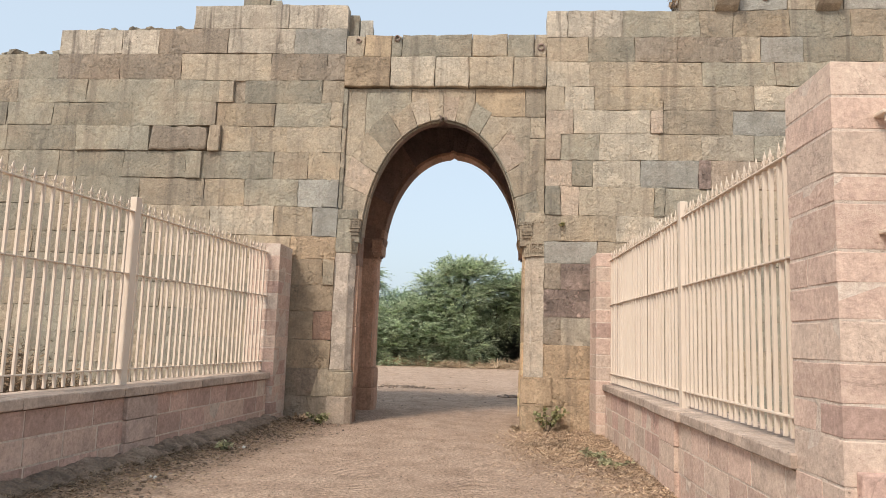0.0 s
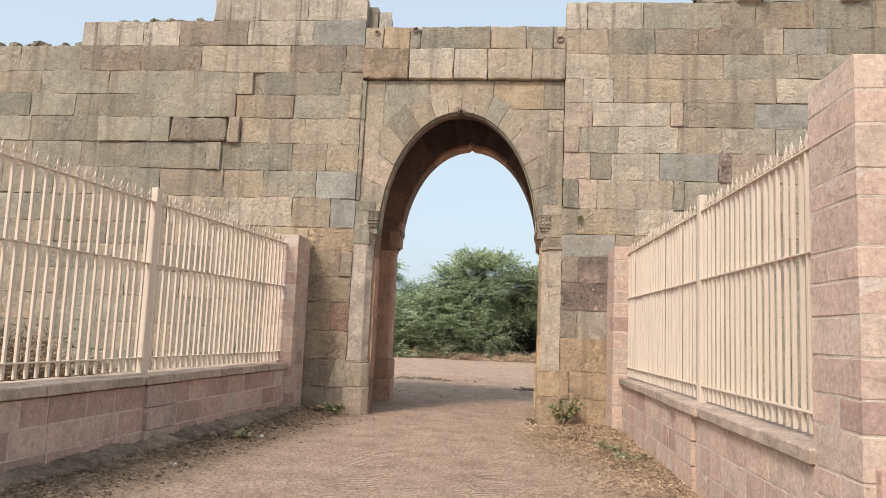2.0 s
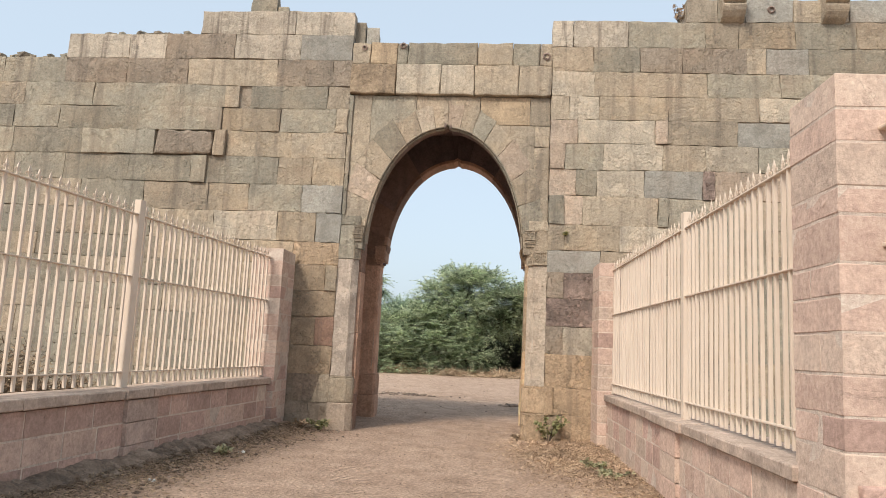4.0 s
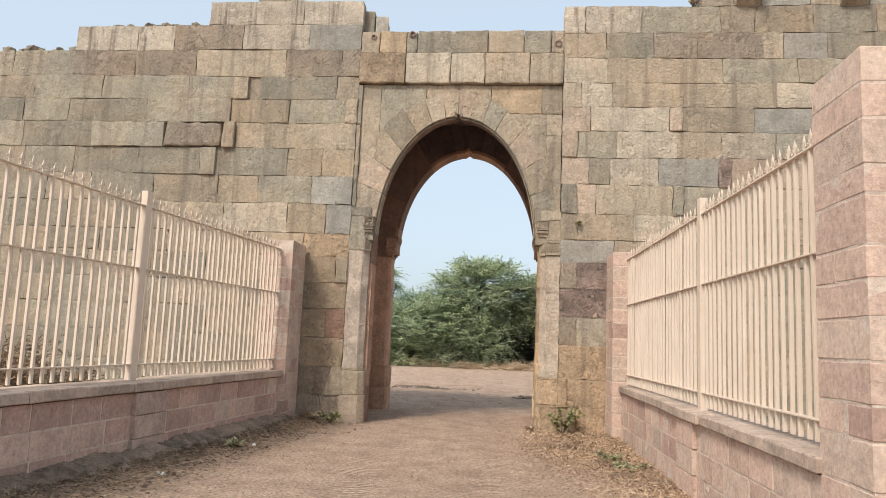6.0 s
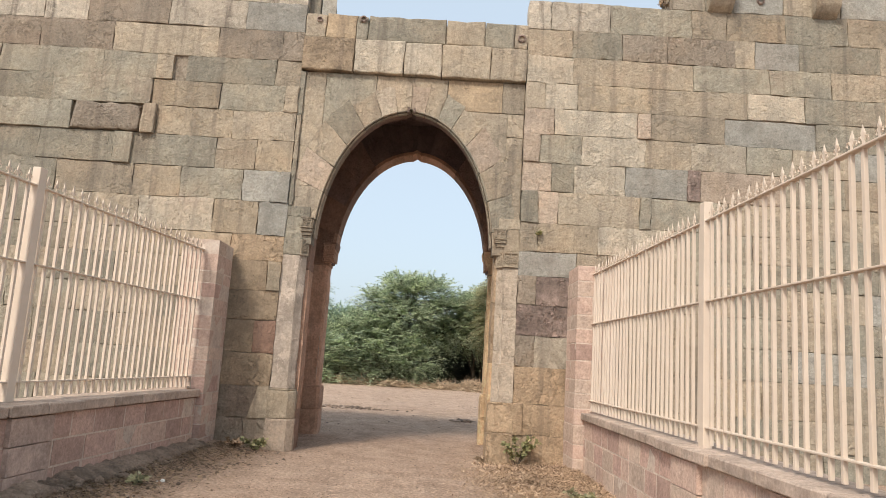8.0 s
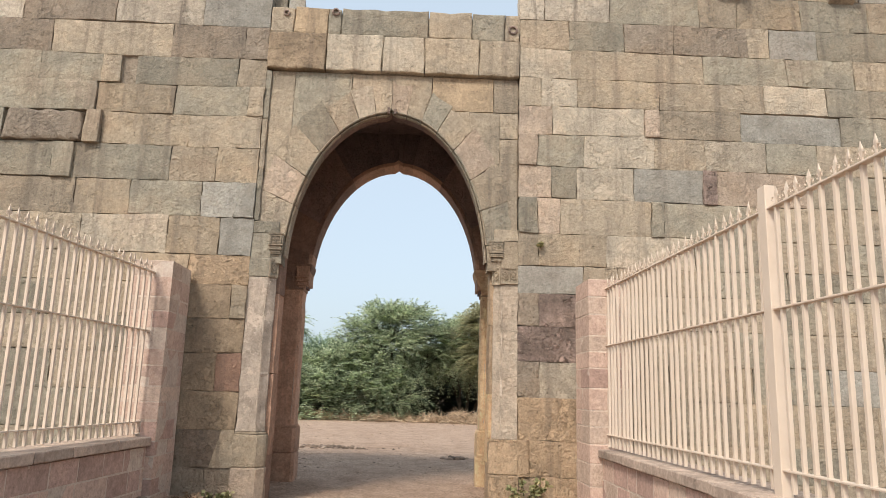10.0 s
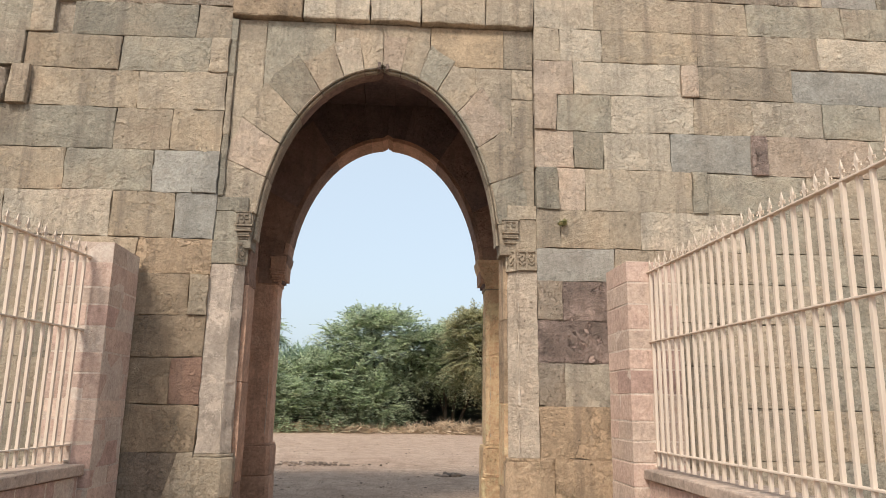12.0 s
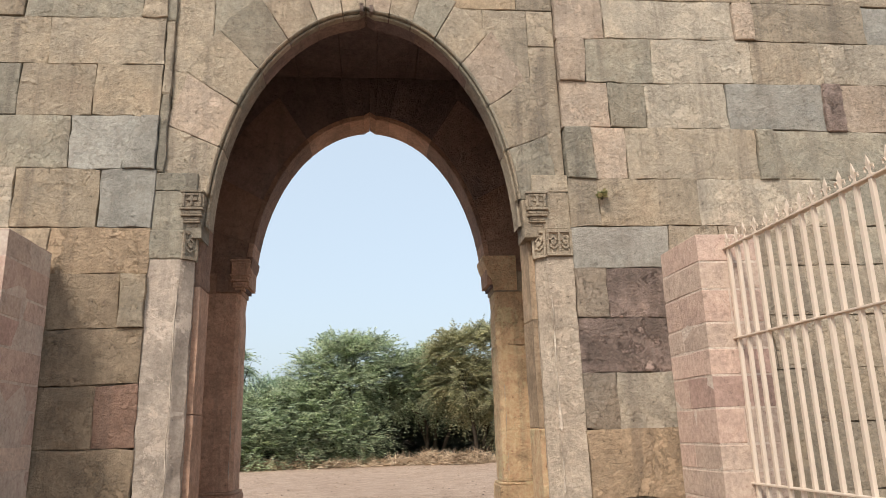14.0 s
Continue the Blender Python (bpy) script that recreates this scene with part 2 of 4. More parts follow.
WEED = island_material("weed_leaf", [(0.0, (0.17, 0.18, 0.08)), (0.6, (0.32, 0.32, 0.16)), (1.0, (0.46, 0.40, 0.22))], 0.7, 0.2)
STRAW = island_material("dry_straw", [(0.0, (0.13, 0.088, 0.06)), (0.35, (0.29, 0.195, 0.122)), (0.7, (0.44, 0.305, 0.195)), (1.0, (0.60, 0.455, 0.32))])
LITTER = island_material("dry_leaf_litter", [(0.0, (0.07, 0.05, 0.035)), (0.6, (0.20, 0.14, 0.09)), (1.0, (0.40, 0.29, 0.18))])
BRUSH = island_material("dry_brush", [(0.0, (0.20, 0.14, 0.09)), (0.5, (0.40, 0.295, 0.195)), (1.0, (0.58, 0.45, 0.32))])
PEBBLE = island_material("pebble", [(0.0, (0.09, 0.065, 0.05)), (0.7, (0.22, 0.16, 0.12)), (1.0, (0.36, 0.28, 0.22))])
BARK = stone_material("rough_bark", (0.05, 0.04, 0.03), (0.10, 0.08, 0.06), (0.16, 0.13, 0.10), 0.3, 1.0, 0.2, 0.2, 0.0)
WHITE_BIT = stone_material("white_litter", (0.55, 0.53, 0.50), (0.68, 0.66, 0.62), (0.78, 0.76, 0.72), 0.0, 0.2, 0.2, 0.2, 0.0)

# ---- mesh helpers ----
rng = random.Random(7)


def link_mesh(name, verts, faces, material, parent=None, smooth=False):
    me = bpy.data.meshes.new(name)
    me.from_pydata(verts, [], faces)
    me.materials.append(material)
    if smooth:
        me.shade_smooth()
    ob = new(name, me)
    ob.parent = parent
    return ob


def from_bm(name, bm, material, parent=None, smooth=False):
    me = bpy.data.meshes.new(name)
    bmesh.ops.recalc_face_normals(bm, faces=bm.faces[:])
    bm.to_mesh(me)
    bm.free()
    me.materials.append(material)
    if smooth:
        me.shade_smooth()
    ob = new(name, me)
    ob.parent = parent
    return ob


def part(name, bm, material, parent, label=""):
    ob = from_bm(name, bm, material, parent)
    return tagged(ob, label) if label else ob


BATTER = 0.02        # the old wall leans back by this much for each metre of height


def lean(p):
    return (p[0], p[1] + BATTER * p[2], p[2])


def ragged(pts, step=0.15, amount=0.006):
    """The outline with extra points on its long sides, each a little off the line."""
    out = []
    n = len(pts)
    for i in range(n):
        a, b = Vector(pts[i]), Vector(pts[(i + 1) % n])
        k = max(1, min(8, round((b - a).length / step)))
        side = (b - a).normalized() if (b - a).length > 1e-6 else Vector((1, 0))
        normal = Vector((side.y, -side.x))
        for j in range(k):
            p = a.lerp(b, j / k)
            p += normal * rng.uniform(-amount, amount) + side * rng.uniform(-amount, amount)
            out.append(p)
    return out


def poly_stone(name, pts, parent, material, front=0.0, depth=0.3, edge=0.024, gap=0.008, amount=0.011):
    """A dressed block: its outline in (u, z), worn edges, its face a little uneven."""
    c = sum((Vector(p) for p in pts), Vector((0, 0))) / len(pts)
    size = min(max(p[0] for p in pts) - min(p[0] for p in pts), max(p[1] for p in pts) - min(p[1] for p in pts))
    pts = [Vector(p) + (c - Vector(p)).normalized() * gap * 1.3 for p in pts]
    ring = ragged(pts, amount=amount)
    n = len(ring)
    tilt_u, tilt_z = rng.uniform(-0.005, 0.005), rng.uniform(-0.006, 0.006)
    verts, faces = [], []
    for inset, y in ((0.0, front + depth), (0.0, front + edge * 1.1), (edge * 0.35, front + edge * 0.35), (edge * 1.3, front + 0.001), (size * 0.25, front - 0.004)):
        for p in ring:
            d = (c - p)
            q = p + d.normalized() * min(inset, d.length * 0.7)
            yy = y if y > front + edge * 2 else y + tilt_u * (q.x - c.x) + tilt_z * (q.y - c.y) + rng.uniform(-0.002, 0.002)
            verts.append(lean((q.x, yy, q.y)))
    for k in range(4):
        for i in range(n):
            j = (i + 1) % n
            faces.append((k * n + i, k * n + j, (k + 1) * n + j, (k + 1) * n + i))
    faces.append(tuple(range(4 * n, 5 * n)))
    ob = link_mesh(name, verts, faces, material, parent)
    bm = bmesh.new()
    bm.from_mesh(ob.data)
    bmesh.ops.recalc_face_normals(bm, faces=bm.faces[:])
    bm.to_mesh(ob.data)
    bm.free()
    return ob


def plan_stone(name, pts, z0, z1, parent, material, edge=0.012, leaning=True, amount=0.003):
    """A block given by its outline in plan (x, y) between two heights, with worn, slightly wandering edges."""
    c = sum((Vector(p) for p in pts), Vector((0, 0))) / len(pts)
    ring = ragged(pts, 0.3, amount)
    n = len(ring)
    verts, faces = [], []
    steps = max(1, min(14, round((z1 - z0) / 0.17)))
    levels = [(edge, z0), (0, z0 + edge)] + [(0, z0 + (z1 - z0) * k / steps) for k in range(1, steps)] + [(0, z1 - edge), (edge, z1)]
    seed = rng.uniform(0, 99)
    for inset, z in levels:
        for i, p in enumerate(ring):
            d = c - p
            w = amount * 1.6 * noise.noise((seed + i * 3.7, z * 4.0, 0)) if 0 < z - z0 < z1 - z0 else 0.0
            q = p + d.normalized() * (inset + max(0.0, w) * 2)
            v = (q.x, q.y, z + rng.uniform(-0.002, 0.002))
            verts.append(lean(v) if leaning else v)
    m = len(levels)
    for k in range(m - 1):
        for i in range(n):
            j = (i + 1) % n
            faces.append((k * n + i, k * n + j, (k + 1) * n + j, (k + 1) * n + i))
    faces += [tuple(range((m - 1) * n, m * n)), tuple(range(n - 1, -1, -1))]
    return link_mesh(name, verts, faces, material, parent)


def box_bm(bm, x0, x1, y0, y1, z0, z1, bevel=0.0, leaning=False):
    vs = [bm.verts.new((x, y, z)) for x in (x0, x1) for y in (y0, y1) for z in (z0, z1)]
    fs = [bm.faces.new([vs[i] for i in f]) for f in ((0, 1, 3, 2), (4, 6, 7, 5), (0, 4, 5, 1), (2, 3, 7, 6), (0, 2, 6, 4), (1, 5, 7, 3))]
    if leaning:
        for v in vs:
            v.co = lean(v.co)
    if bevel:
        edges = list({e for f in fs for e in f.edges})
        bmesh.ops.bevel(bm, geom=edges, offset=bevel, segments=2, affect="EDGES", profile=0.5)


def tube_bm(bm, path, radii, sides=7):
    """A tapered tube along a path."""
    rings = []
    for i, p in enumerate(path):
        a, b = path[max(0, i - 1)], path[min(len(path) - 1, i + 1)]
        q = (Vector(b) - Vector(a)).to_track_quat("Z", "Y")
        rings.append([bm.verts.new(Vector(p) + q @ Vector((math.cos(t) * radii[i], math.sin(t) * radii[i], 0))) for t in (2 * math.pi * k / sides for k in range(sides))])
    for r0, r1 in zip(rings, rings[1:]):
        for k in range(sides):
            bm.faces.new((r0[k], r0[(k + 1) % sides], r1[(k + 1) % sides], r1[k]))
    bm.faces.new(rings[-1])


def rock_bm(bm, c, r, rg):
    """An angular stone."""
    g = bmesh.ops.create_icosphere(bm, subdivisions=1, radius=1.0)
    s = Vector((r * rg.uniform(0.8, 1.3), r * rg.uniform(0.7, 1.2), r * rg.uniform(0.5, 0.9)))
    for v in g["verts"]:
        k = rg.uniform(0.75, 1.15)
        v.co = Vector((v.co.x * s.x * k, v.co.y * s.y * k, v.co.z * s.z * k)) + Vector(c)

# ---- ground: one sheet to the horizon ----
def axis(lo, hi, fine_lo, fine_hi, step):
    out, x = [], fine_lo
    while x <= fine_hi:
        out.append(x)
        x += step
    k = step
    x = fine_hi
    while x < hi:
        k *= 1.35
        x += k
        out.append(x)
    k, x = step, fine_lo
    while x > lo:
        k *= 1.35
        x -= k
        out.insert(0, x)
    return out


def ground_z(x, y):
    z = 0.022 * noise.noise((x * 0.55, y * 0.35, 1.3)) + 0.012 * noise.noise((x * 2.1, y * 1.6, 4.1)) + 0.005 * noise.noise((x * 7.0, y * 6.0, 9.0))
    # wheel ruts along the track
    for r in (-1.55, -0.15):
        z -= 0.014 * math.exp(-((x - r + 0.12 * math.sin(y * 0.4)) / 0.16) ** 2)
    # earth banked against the plinths
    if 2 < y < 13.3:
        edge_l = -3.685 + 0.082 * (y - 12.4)
        z += 0.10 * max(0.0, min(1.0, (edge_l + 0.75 - x) / 0.7)) ** 1.6
        z += 0.03 * max(0.0, min(1.0, (x - 1.0) / 0.9))
    # the open yard beyond is rougher
    if y > 17:
        z += 0.05 * min(1.0, (y - 17) / 6) * noise.noise((x * 0.3, y * 0.25, 7.7)) + 0.02 * noise.noise((x * 1.3, y * 1.1, 2.7))
    return z


gx = axis(-900, 900, -7, 5, 0.09)
gy = axis(-500, 1400, 2.5, 30, 0.11)
verts = [(x, y, ground_z(x, y)) for y in gy for x in gx]
nx = len(gx)
faces = [(j * nx + i, j * nx + i + 1, (j + 1) * nx + i + 1, (j + 1) * nx + i) for j in range(len(gy) - 1) for i in range(nx - 1)]
ground = link_mesh("ground", verts, faces, DIRT, smooth=True)
tagged(ground, "packed pinkish-tan dirt track and open yard with ruts", "ground", kind="structure")

# ---- the old gate wall ----
WALL = Matrix.Translation((0, 13.17, 0)) @ Matrix.Rotation(radians(-1.12), 4, "Z")
ARCH_U, ARCH_A, ARCH_Z, ARCH_H = -0.92, 1.50, 3.32, 2.41      # near arch: centre, half width, springing, rise
FAR_U, FAR_A, FAR_Z, FAR_H = -0.90, 1.53, 3.40, 2.33          # far arch
NEAR_BACK, FAR_FRONT, FAR_BACK = 0.36, 2.70, 3.20
CEILING_Z = 6.38
FRAME_L, FRAME_R, FRAME_TOP = -2.86, 1.03, 6.36               # recessed frame round the arch


def arch_point(t, u, a, z, h, grow=0.0):
    """A point of a nearly elliptical arch with a small point at its crown; t in degrees from its right springing."""
    x = (a + grow) * math.cos(radians(t))
    top = (h + grow) * math.sin(radians(t))
    return Vector((u + x, z + top + 0.05 * max(0.0, 1 - abs(x) / 0.08)))


wall = new("wall_north", None)
wall.matrix_world = WALL
tagged(wall, "old ashlar fort wall of weathered grey and tan stone", "wall", kind="structure")


def core(name, boxes, material=MORTAR):
    bm = bmesh.new()
    for b in boxes:
        box_bm(bm, *b, leaning=True)
    return from_bm(name, bm, material, wall)


# rubble core behind the face stones, stepped along the broken top
core("wall_core", [
    (-16, -8.75, 0.042, 0.9, -0.4, 6.95), (-8.75, -5.98, 0.042, 0.9, -0.4, 7.42), (-5.98, FRAME_L - 0.06, 0.042, 0.9, -0.4, 7.95),
    (FRAME_L - 0.06, FRAME_R + 0.06, 0.042, 0.9, 6.45, 7.34), (FRAME_R + 0.06, 3.55, 0.042, 0.9, -0.4, 7.80), (3.55, 13, 0.042, 0.9, -0.4, 8.25)])
core("wall_walk", [(-16, -3.4, 0.89, 3.2, -0.4, 6.60), (-3.41, 1.61, 0.89, 3.2, CEILING_Z + 0.10, 6.60), (1.6, 13, 0.89, 3.2, -0.4, 6.60)])

# face stones, course by course: bottom, top, joints, tone of each stone
LEFT = [
    (-0.06, 0.47, (-6.1, -4.9, -4.0, -3.2), "ggtmm"), (0.47, 0.95, (-6.6, -5.4, -4.3, -3.1), "gtgmt"),
    (0.95, 1.47, (-6.2, -5.0, -3.9), "tgge"), (1.47, 2.00, (-6.8, -5.5, -4.4, -3.21), "ggteq"),
    (2.00, 2.50, (-6.2, -4.9, -3.85), "gtge"), (2.50, 2.99, (-6.7, -5.6, -4.2, -3.08), "tgteo"),
    (2.99, 3.43, (-6.4, -5.3, -3.74), "gtou"), (3.43, 3.97, (-6.6, -5.34, -4.09, -3.34), "gtpos"),
    (3.97, 4.51, (-6.80, -5.50, -4.70, -3.65, -3.10), "gtogss"), (4.51, 5.04, (-8.5, -7.16, -5.89, -5.59, -4.16, -3.48), "gggggto"),
    (5.04, 5.56, (-8.17, -6.69, -5.47, -5.24, -3.94), "ggmtot"), (5.56, 6.03, (-8.73, -8.41, -7.08, -5.37, -4.20, -3.09), "gggggogt"),
    (6.03, 6.50, (-8.07, -7.41, -6.27, -5.34, -5.06, -4.84, -3.29), "ggggt-gt"), (6.50, 7.05, (-8.73, -7.43, -6.17, -4.34, -3.22), "gmmtmm"),
    (7.05, 7.56, (-8.75, -8.21, -7.44, -6.67, -5.25, -3.90), "-vvvmvs"), (7.56, 8.06, (-5.98, -4.05), "-vv"),
]
RIGHT = [
    (-0.06, 0.45, (1.36, 2.6, 3.7, 4.9), "euogt"), (0.45, 0.93, (1.19, 2.3, 3.3, 4.6), "uuotg"),
    (0.93, 1.53, (1.95, 3.1, 4.2), "uoto"), (1.53, 2.03, (1.34, 2.0, 3.2, 4.4), "mptog"),
    (2.03, 2.52, (1.95, 2.9, 4.1, 5.2), "dttgt"), (2.52, 3.02, (1.33, 1.93, 3.4, 4.6), "mdttg"),
    (3.02, 3.42, (1.98, 2.5, 3.9, 5.0), "sttgg"), (3.42, 3.91, (1.33, 2.33, 3.65, 4.9), "topgt"),
    (3.91, 4.44, (1.31, 1.65, 3.02, 3.20, 4.5), "gktggt"), (4.44, 4.96, (1.52, 1.90, 2.77, 3.82, 4.03, 5.4), "kgpsdkg"),
    (4.96, 5.46, (1.31, 2.02, 3.10, 3.88, 4.82, 5.6), "kgptpgt"), (5.46, 5.93, (1.54, 2.96, 3.19, 4.45, 6.01), "kpktsg"),
    (5.93, 6.39, (1.37, 1.93, 3.21, 4.85, 5.84), "tpotpg"), (6.39, 6.88, (1.84, 3.92, 5.24, 6.31), "ptggt"),
    (6.88, 7.37, (1.81, 2.68, 3.47, 4.64, 4.99, 5.76), "tgmmtsg"), (7.37, 7.90, (1.42, 2.46, 3.89, 4.50, 5.53, 6.63), "vvgtogt"),
    (7.90, 8.36, (3.55, 4.12, 4.62, 5.50, 6.02, 6.52, 7.4), "-pgsttsg"),
]


def course(z0, z1, joints, tones, end, far, sign):
    """One course from the gate's edge outwards; past the given joints it runs on with stones like them."""
    us = sorted(joints)
    if sign > 0:
        us, edge = [end] + us, us[-1]
        tones = list(tones)
        while edge < far:
            edge += rng.uniform(0.8, 1.5)
            us.append(edge)
        tones += [rng.choice("ggtts") for _ in range(len(us))]
    else:
        edge, us = us[0], us + [end]
        tones = list(tones)
        while edge > far:
            edge -= rng.uniform(0.9, 1.5)
            us.insert(0, edge)
            tones.insert(0, "-" if tones[0] == "-" else rng.choice("gggtt"))
    slants = [{-3.1: 0.07, -3.2: -0.04}.get(u, rng.uniform(-0.009, 0.009)) if i not in (0, len(us) - 1) else 0.0 for i, u in enumerate(us)]

    def bed(u, z):
        """The bed joint wanders a little along the wall."""
        return z + 0.028 * noise.noise((u * 0.55, z * 3.1, 0.5)) + 0.010 * noise.noise((u * 2.3, z * 3.1, 4.5))
    for a, b, la, lb, tone in zip(us, us[1:], slants, slants[1:], tones[(0 if sign > 0 else len(tones) - len(us) + 1):]):
        if tone == "-" or b - a < 0.05:
            continue
        proud = {4.51: 0.02, 5.04: 0.05, 5.56: 0.045, 6.03: 0.02}.get(z0, 0.0) * (1.0 if -6.9 < b < -5.1 else 0.3 if b < -5.1 else 0.0)
        if tone == "m" and z0 == 5.04:          # a rough, rounded block standing proud of the face
            poly_stone("stone", [(a + 0.01, z0 + 0.03), (b - 0.03, z0 + 0.01), (b - 0.01, z0 + 0.25), (b - 0.06, z1 - 0.05), (a + 0.05, z1 - 0.01)], wall, STONE["m"],
                       front=-0.085, depth=0.34, edge=0.045, gap=0.004, amount=0.024)
            continue
        sunk = 0.018 if tone == "s" and b - a > 1.4 else 0.0
        poly_stone("stone", [(a - la, bed(a, z0)), (b - lb, bed(b, z0)), (b + lb, bed(b, z1) - sunk), (a + la, bed(a, z1) - sunk)], wall, STONE[tone],
                   front=rng.uniform(-0.005, 0.004) - (0.03 if b - a < 0.3 else 0) - proud + sunk, depth=0.26, edge=rng.uniform(0.005, 0.010), gap=rng.uniform(0.001, 0.0035))


for z0, z1, joints, tones in LEFT:
    course(z0, z1, joints, tones, FRAME_L, -12.0, -1)
for z0, z1, joints, tones in RIGHT:
    course(z0, z1, joints, tones, FRAME_R, 9.0, 1)

# the two courses over the frame; the lower one overhangs it
for us, z0, z1, tones, out in (((-2.86, -1.97, -1.10, -0.45, 0.40, 1.03), FRAME_TOP, 6.97, "eppttt", -0.045),
                               ((-2.86, -2.50, -1.97, -1.77, -0.40, 0.28, 0.80, 1.03), 6.97, 7.43, "tyggtgt", -0.01)):
    for a, b, tone in zip(us, us[1:], tones):
        poly_stone("stone", [(a, z0), (b, z0 - 0.004), (b + 0.01, z1 + rng.uniform(-0.02, 0.02)), (a, z1)], wall, STONE[tone], front=out + rng.uniform(-0.008, 0.008), depth=0.3)

# voussoirs of the near arch, deep enough to show their undersides
cuts = (0, 9, 22, 35, 50, 62, 72, 81, 90, 99, 109, 121, 134, 146, 158, 170, 180)
vtones = "tgtktgtktptgtktg"
for a, b, tone in zip(cuts, cuts[1:], vtones):
    thick = (0.52 if 120 < a < 160 else 0.40) + 0.10 * rng.random()
    inner = [arch_point(a + (b - a) * k / 4, ARCH_U, ARCH_A, ARCH_Z, ARCH_H) for k in range(5)]
    outer = []
    for k in range(4, -1, -1):
        p = arch_point(a + (b - a) * k / 4, ARCH_U, ARCH_A, ARCH_Z, ARCH_H, thick + 0.05 * abs(k - 2) / 2 * rng.uniform(-1, 1))
        outer.append(Vector((max(FRAME_L + 0.05, min(FRAME_R - 0.005, p.x)), p.y)))
    poly_stone("stone", inner + outer, wall, STONE[tone], front=0.045 + rng.uniform(-0.004, 0.004), depth=NEAR_BACK - 0.05, edge=0.008, gap=0.0035, amount=0.005)


def above(u):
    """Height of the voussoirs' backs at u."""
    x = min(1.0, abs(u - ARCH_U) / (ARCH_A + 0.28))
    return ARCH_Z + (ARCH_H + 0.28) * math.sqrt(max(0.0, 1 - x * x)) + 0.02


for a, b, bottom, top, tone in ((-2.78, -2.42, 0, 6.36, "t"), (-2.42, -1.55, 0, 6.36, "g"), (-1.55, -0.92, 0, 6.36, "t"), (-0.92, -0.31, 0, 6.36, "t"), (-0.31, 0.64, 5.80, 6.36, "y"),
                                (0.64, 1.02, 5.80, 6.36, "t"), (-0.31, 0.28, 0, 5.80, "t"), (0.28, 0.74, 0, 5.80, "t"), (0.74, 1.02, 5.38, 5.80, "t"), (0.74, 1.02, 0, 5.38, "t")):
    low = [(a + (b - a) * k / 4, max(bottom, min(top, above(a + (b - a) * k / 4)))) for k in range(5)]
    if max(top - z for _, z in low) < 0.03:
        continue
    poly_stone("stone", low + [(b, top - 0.006), (a, top - 0.006)], wall, STONE[tone], front=0.056 + rng.uniform(-0.003, 0.003), depth=0.3, edge=0.007, gap=0.0025, amount=0.004)
core("arch_backing", [(FRAME_L - 0.1, FRAME_R + 0.1, 0.30, 0.90, CEILING_Z + 0.02, 6.5)])
# raised strip down the frame's edge
for a, b, tone in ((3.95, 4.75, "g"), (4.75, 5.55, "t"), (5.55, 6.34, "g")):
    poly_stone("stone", [(FRAME_L + 0.0, a), (FRAME_L + 0.075, a), (FRAME_L + 0.075, b), (FRAME_L, b)], wall, STONE[tone], front=0.012, depth=0.1, edge=0.01, gap=0.002)


def arch_moulding(name, u, a, z, h, y0, y1, inner, outer, material, t0, t1, steps):
    bm = bmesh.new()
    rings = []
    for k in range(steps + 1):
        t = t0 + (t1 - t0) * k / steps
        p, q = arch_point(t, u, a, z, h, inner), arch_point(t, u, a, z, h, outer)
        mid = p.lerp(q, 0.5)
        rings.append([bm.verts.new(lean(v)) for v in ((p.x, y1, p.y), (p.x, y0 + 0.012, p.y), (mid.x, y0, mid.y), (q.x, y0 + 0.012, q.y), (q.x, y1, q.y))])
    for r0, r1 in zip(rings, rings[1:]):
        for k in range(4):
            bm.faces.new((r0[k], r0[k + 1], r1[k + 1], r1[k]))
    return from_bm(name, bm, material, wall)


for a, b in zip(cuts, cuts[1:]):         # rim mouldings, cut by the voussoirs' joints
    if 8 <= a and b <= 172:
        tone = STONE[rng.choice("ggt")]
        arch_moulding("moulding", ARCH_U, ARCH_A, ARCH_Z, ARCH_H, 0.026 + rng.uniform(-0.004, 0.004), 0.10, -0.014, 0.012, tone, a + 0.25, b - 0.25, 8)
        arch_moulding("moulding", ARCH_U, ARCH_A, ARCH_Z, ARCH_H, 0.062 + rng.uniform(-0.004, 0.004), 0.14, -0.044, -0.020, tone, a + 0.25, b - 0.25, 8)
# lining of the near arch behind its front edge, tones darkened towards the crown for shade
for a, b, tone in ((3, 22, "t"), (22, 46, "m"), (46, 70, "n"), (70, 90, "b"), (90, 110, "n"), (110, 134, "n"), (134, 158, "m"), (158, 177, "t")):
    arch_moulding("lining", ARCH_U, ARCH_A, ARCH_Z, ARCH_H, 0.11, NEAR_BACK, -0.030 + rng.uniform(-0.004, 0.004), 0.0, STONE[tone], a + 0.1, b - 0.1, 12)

# the chipped boss at the crown
bm = bmesh.new()
box_bm(bm, -0.985, -0.945, -0.005, 0.10, 5.70, 5.80, 0.006, True)
box_bm(bm, -0.885, -0.845, 0.000, 0.10, 5.70, 5.78, 0.006, True)
part("boss", bm, STONE["d"], wall)

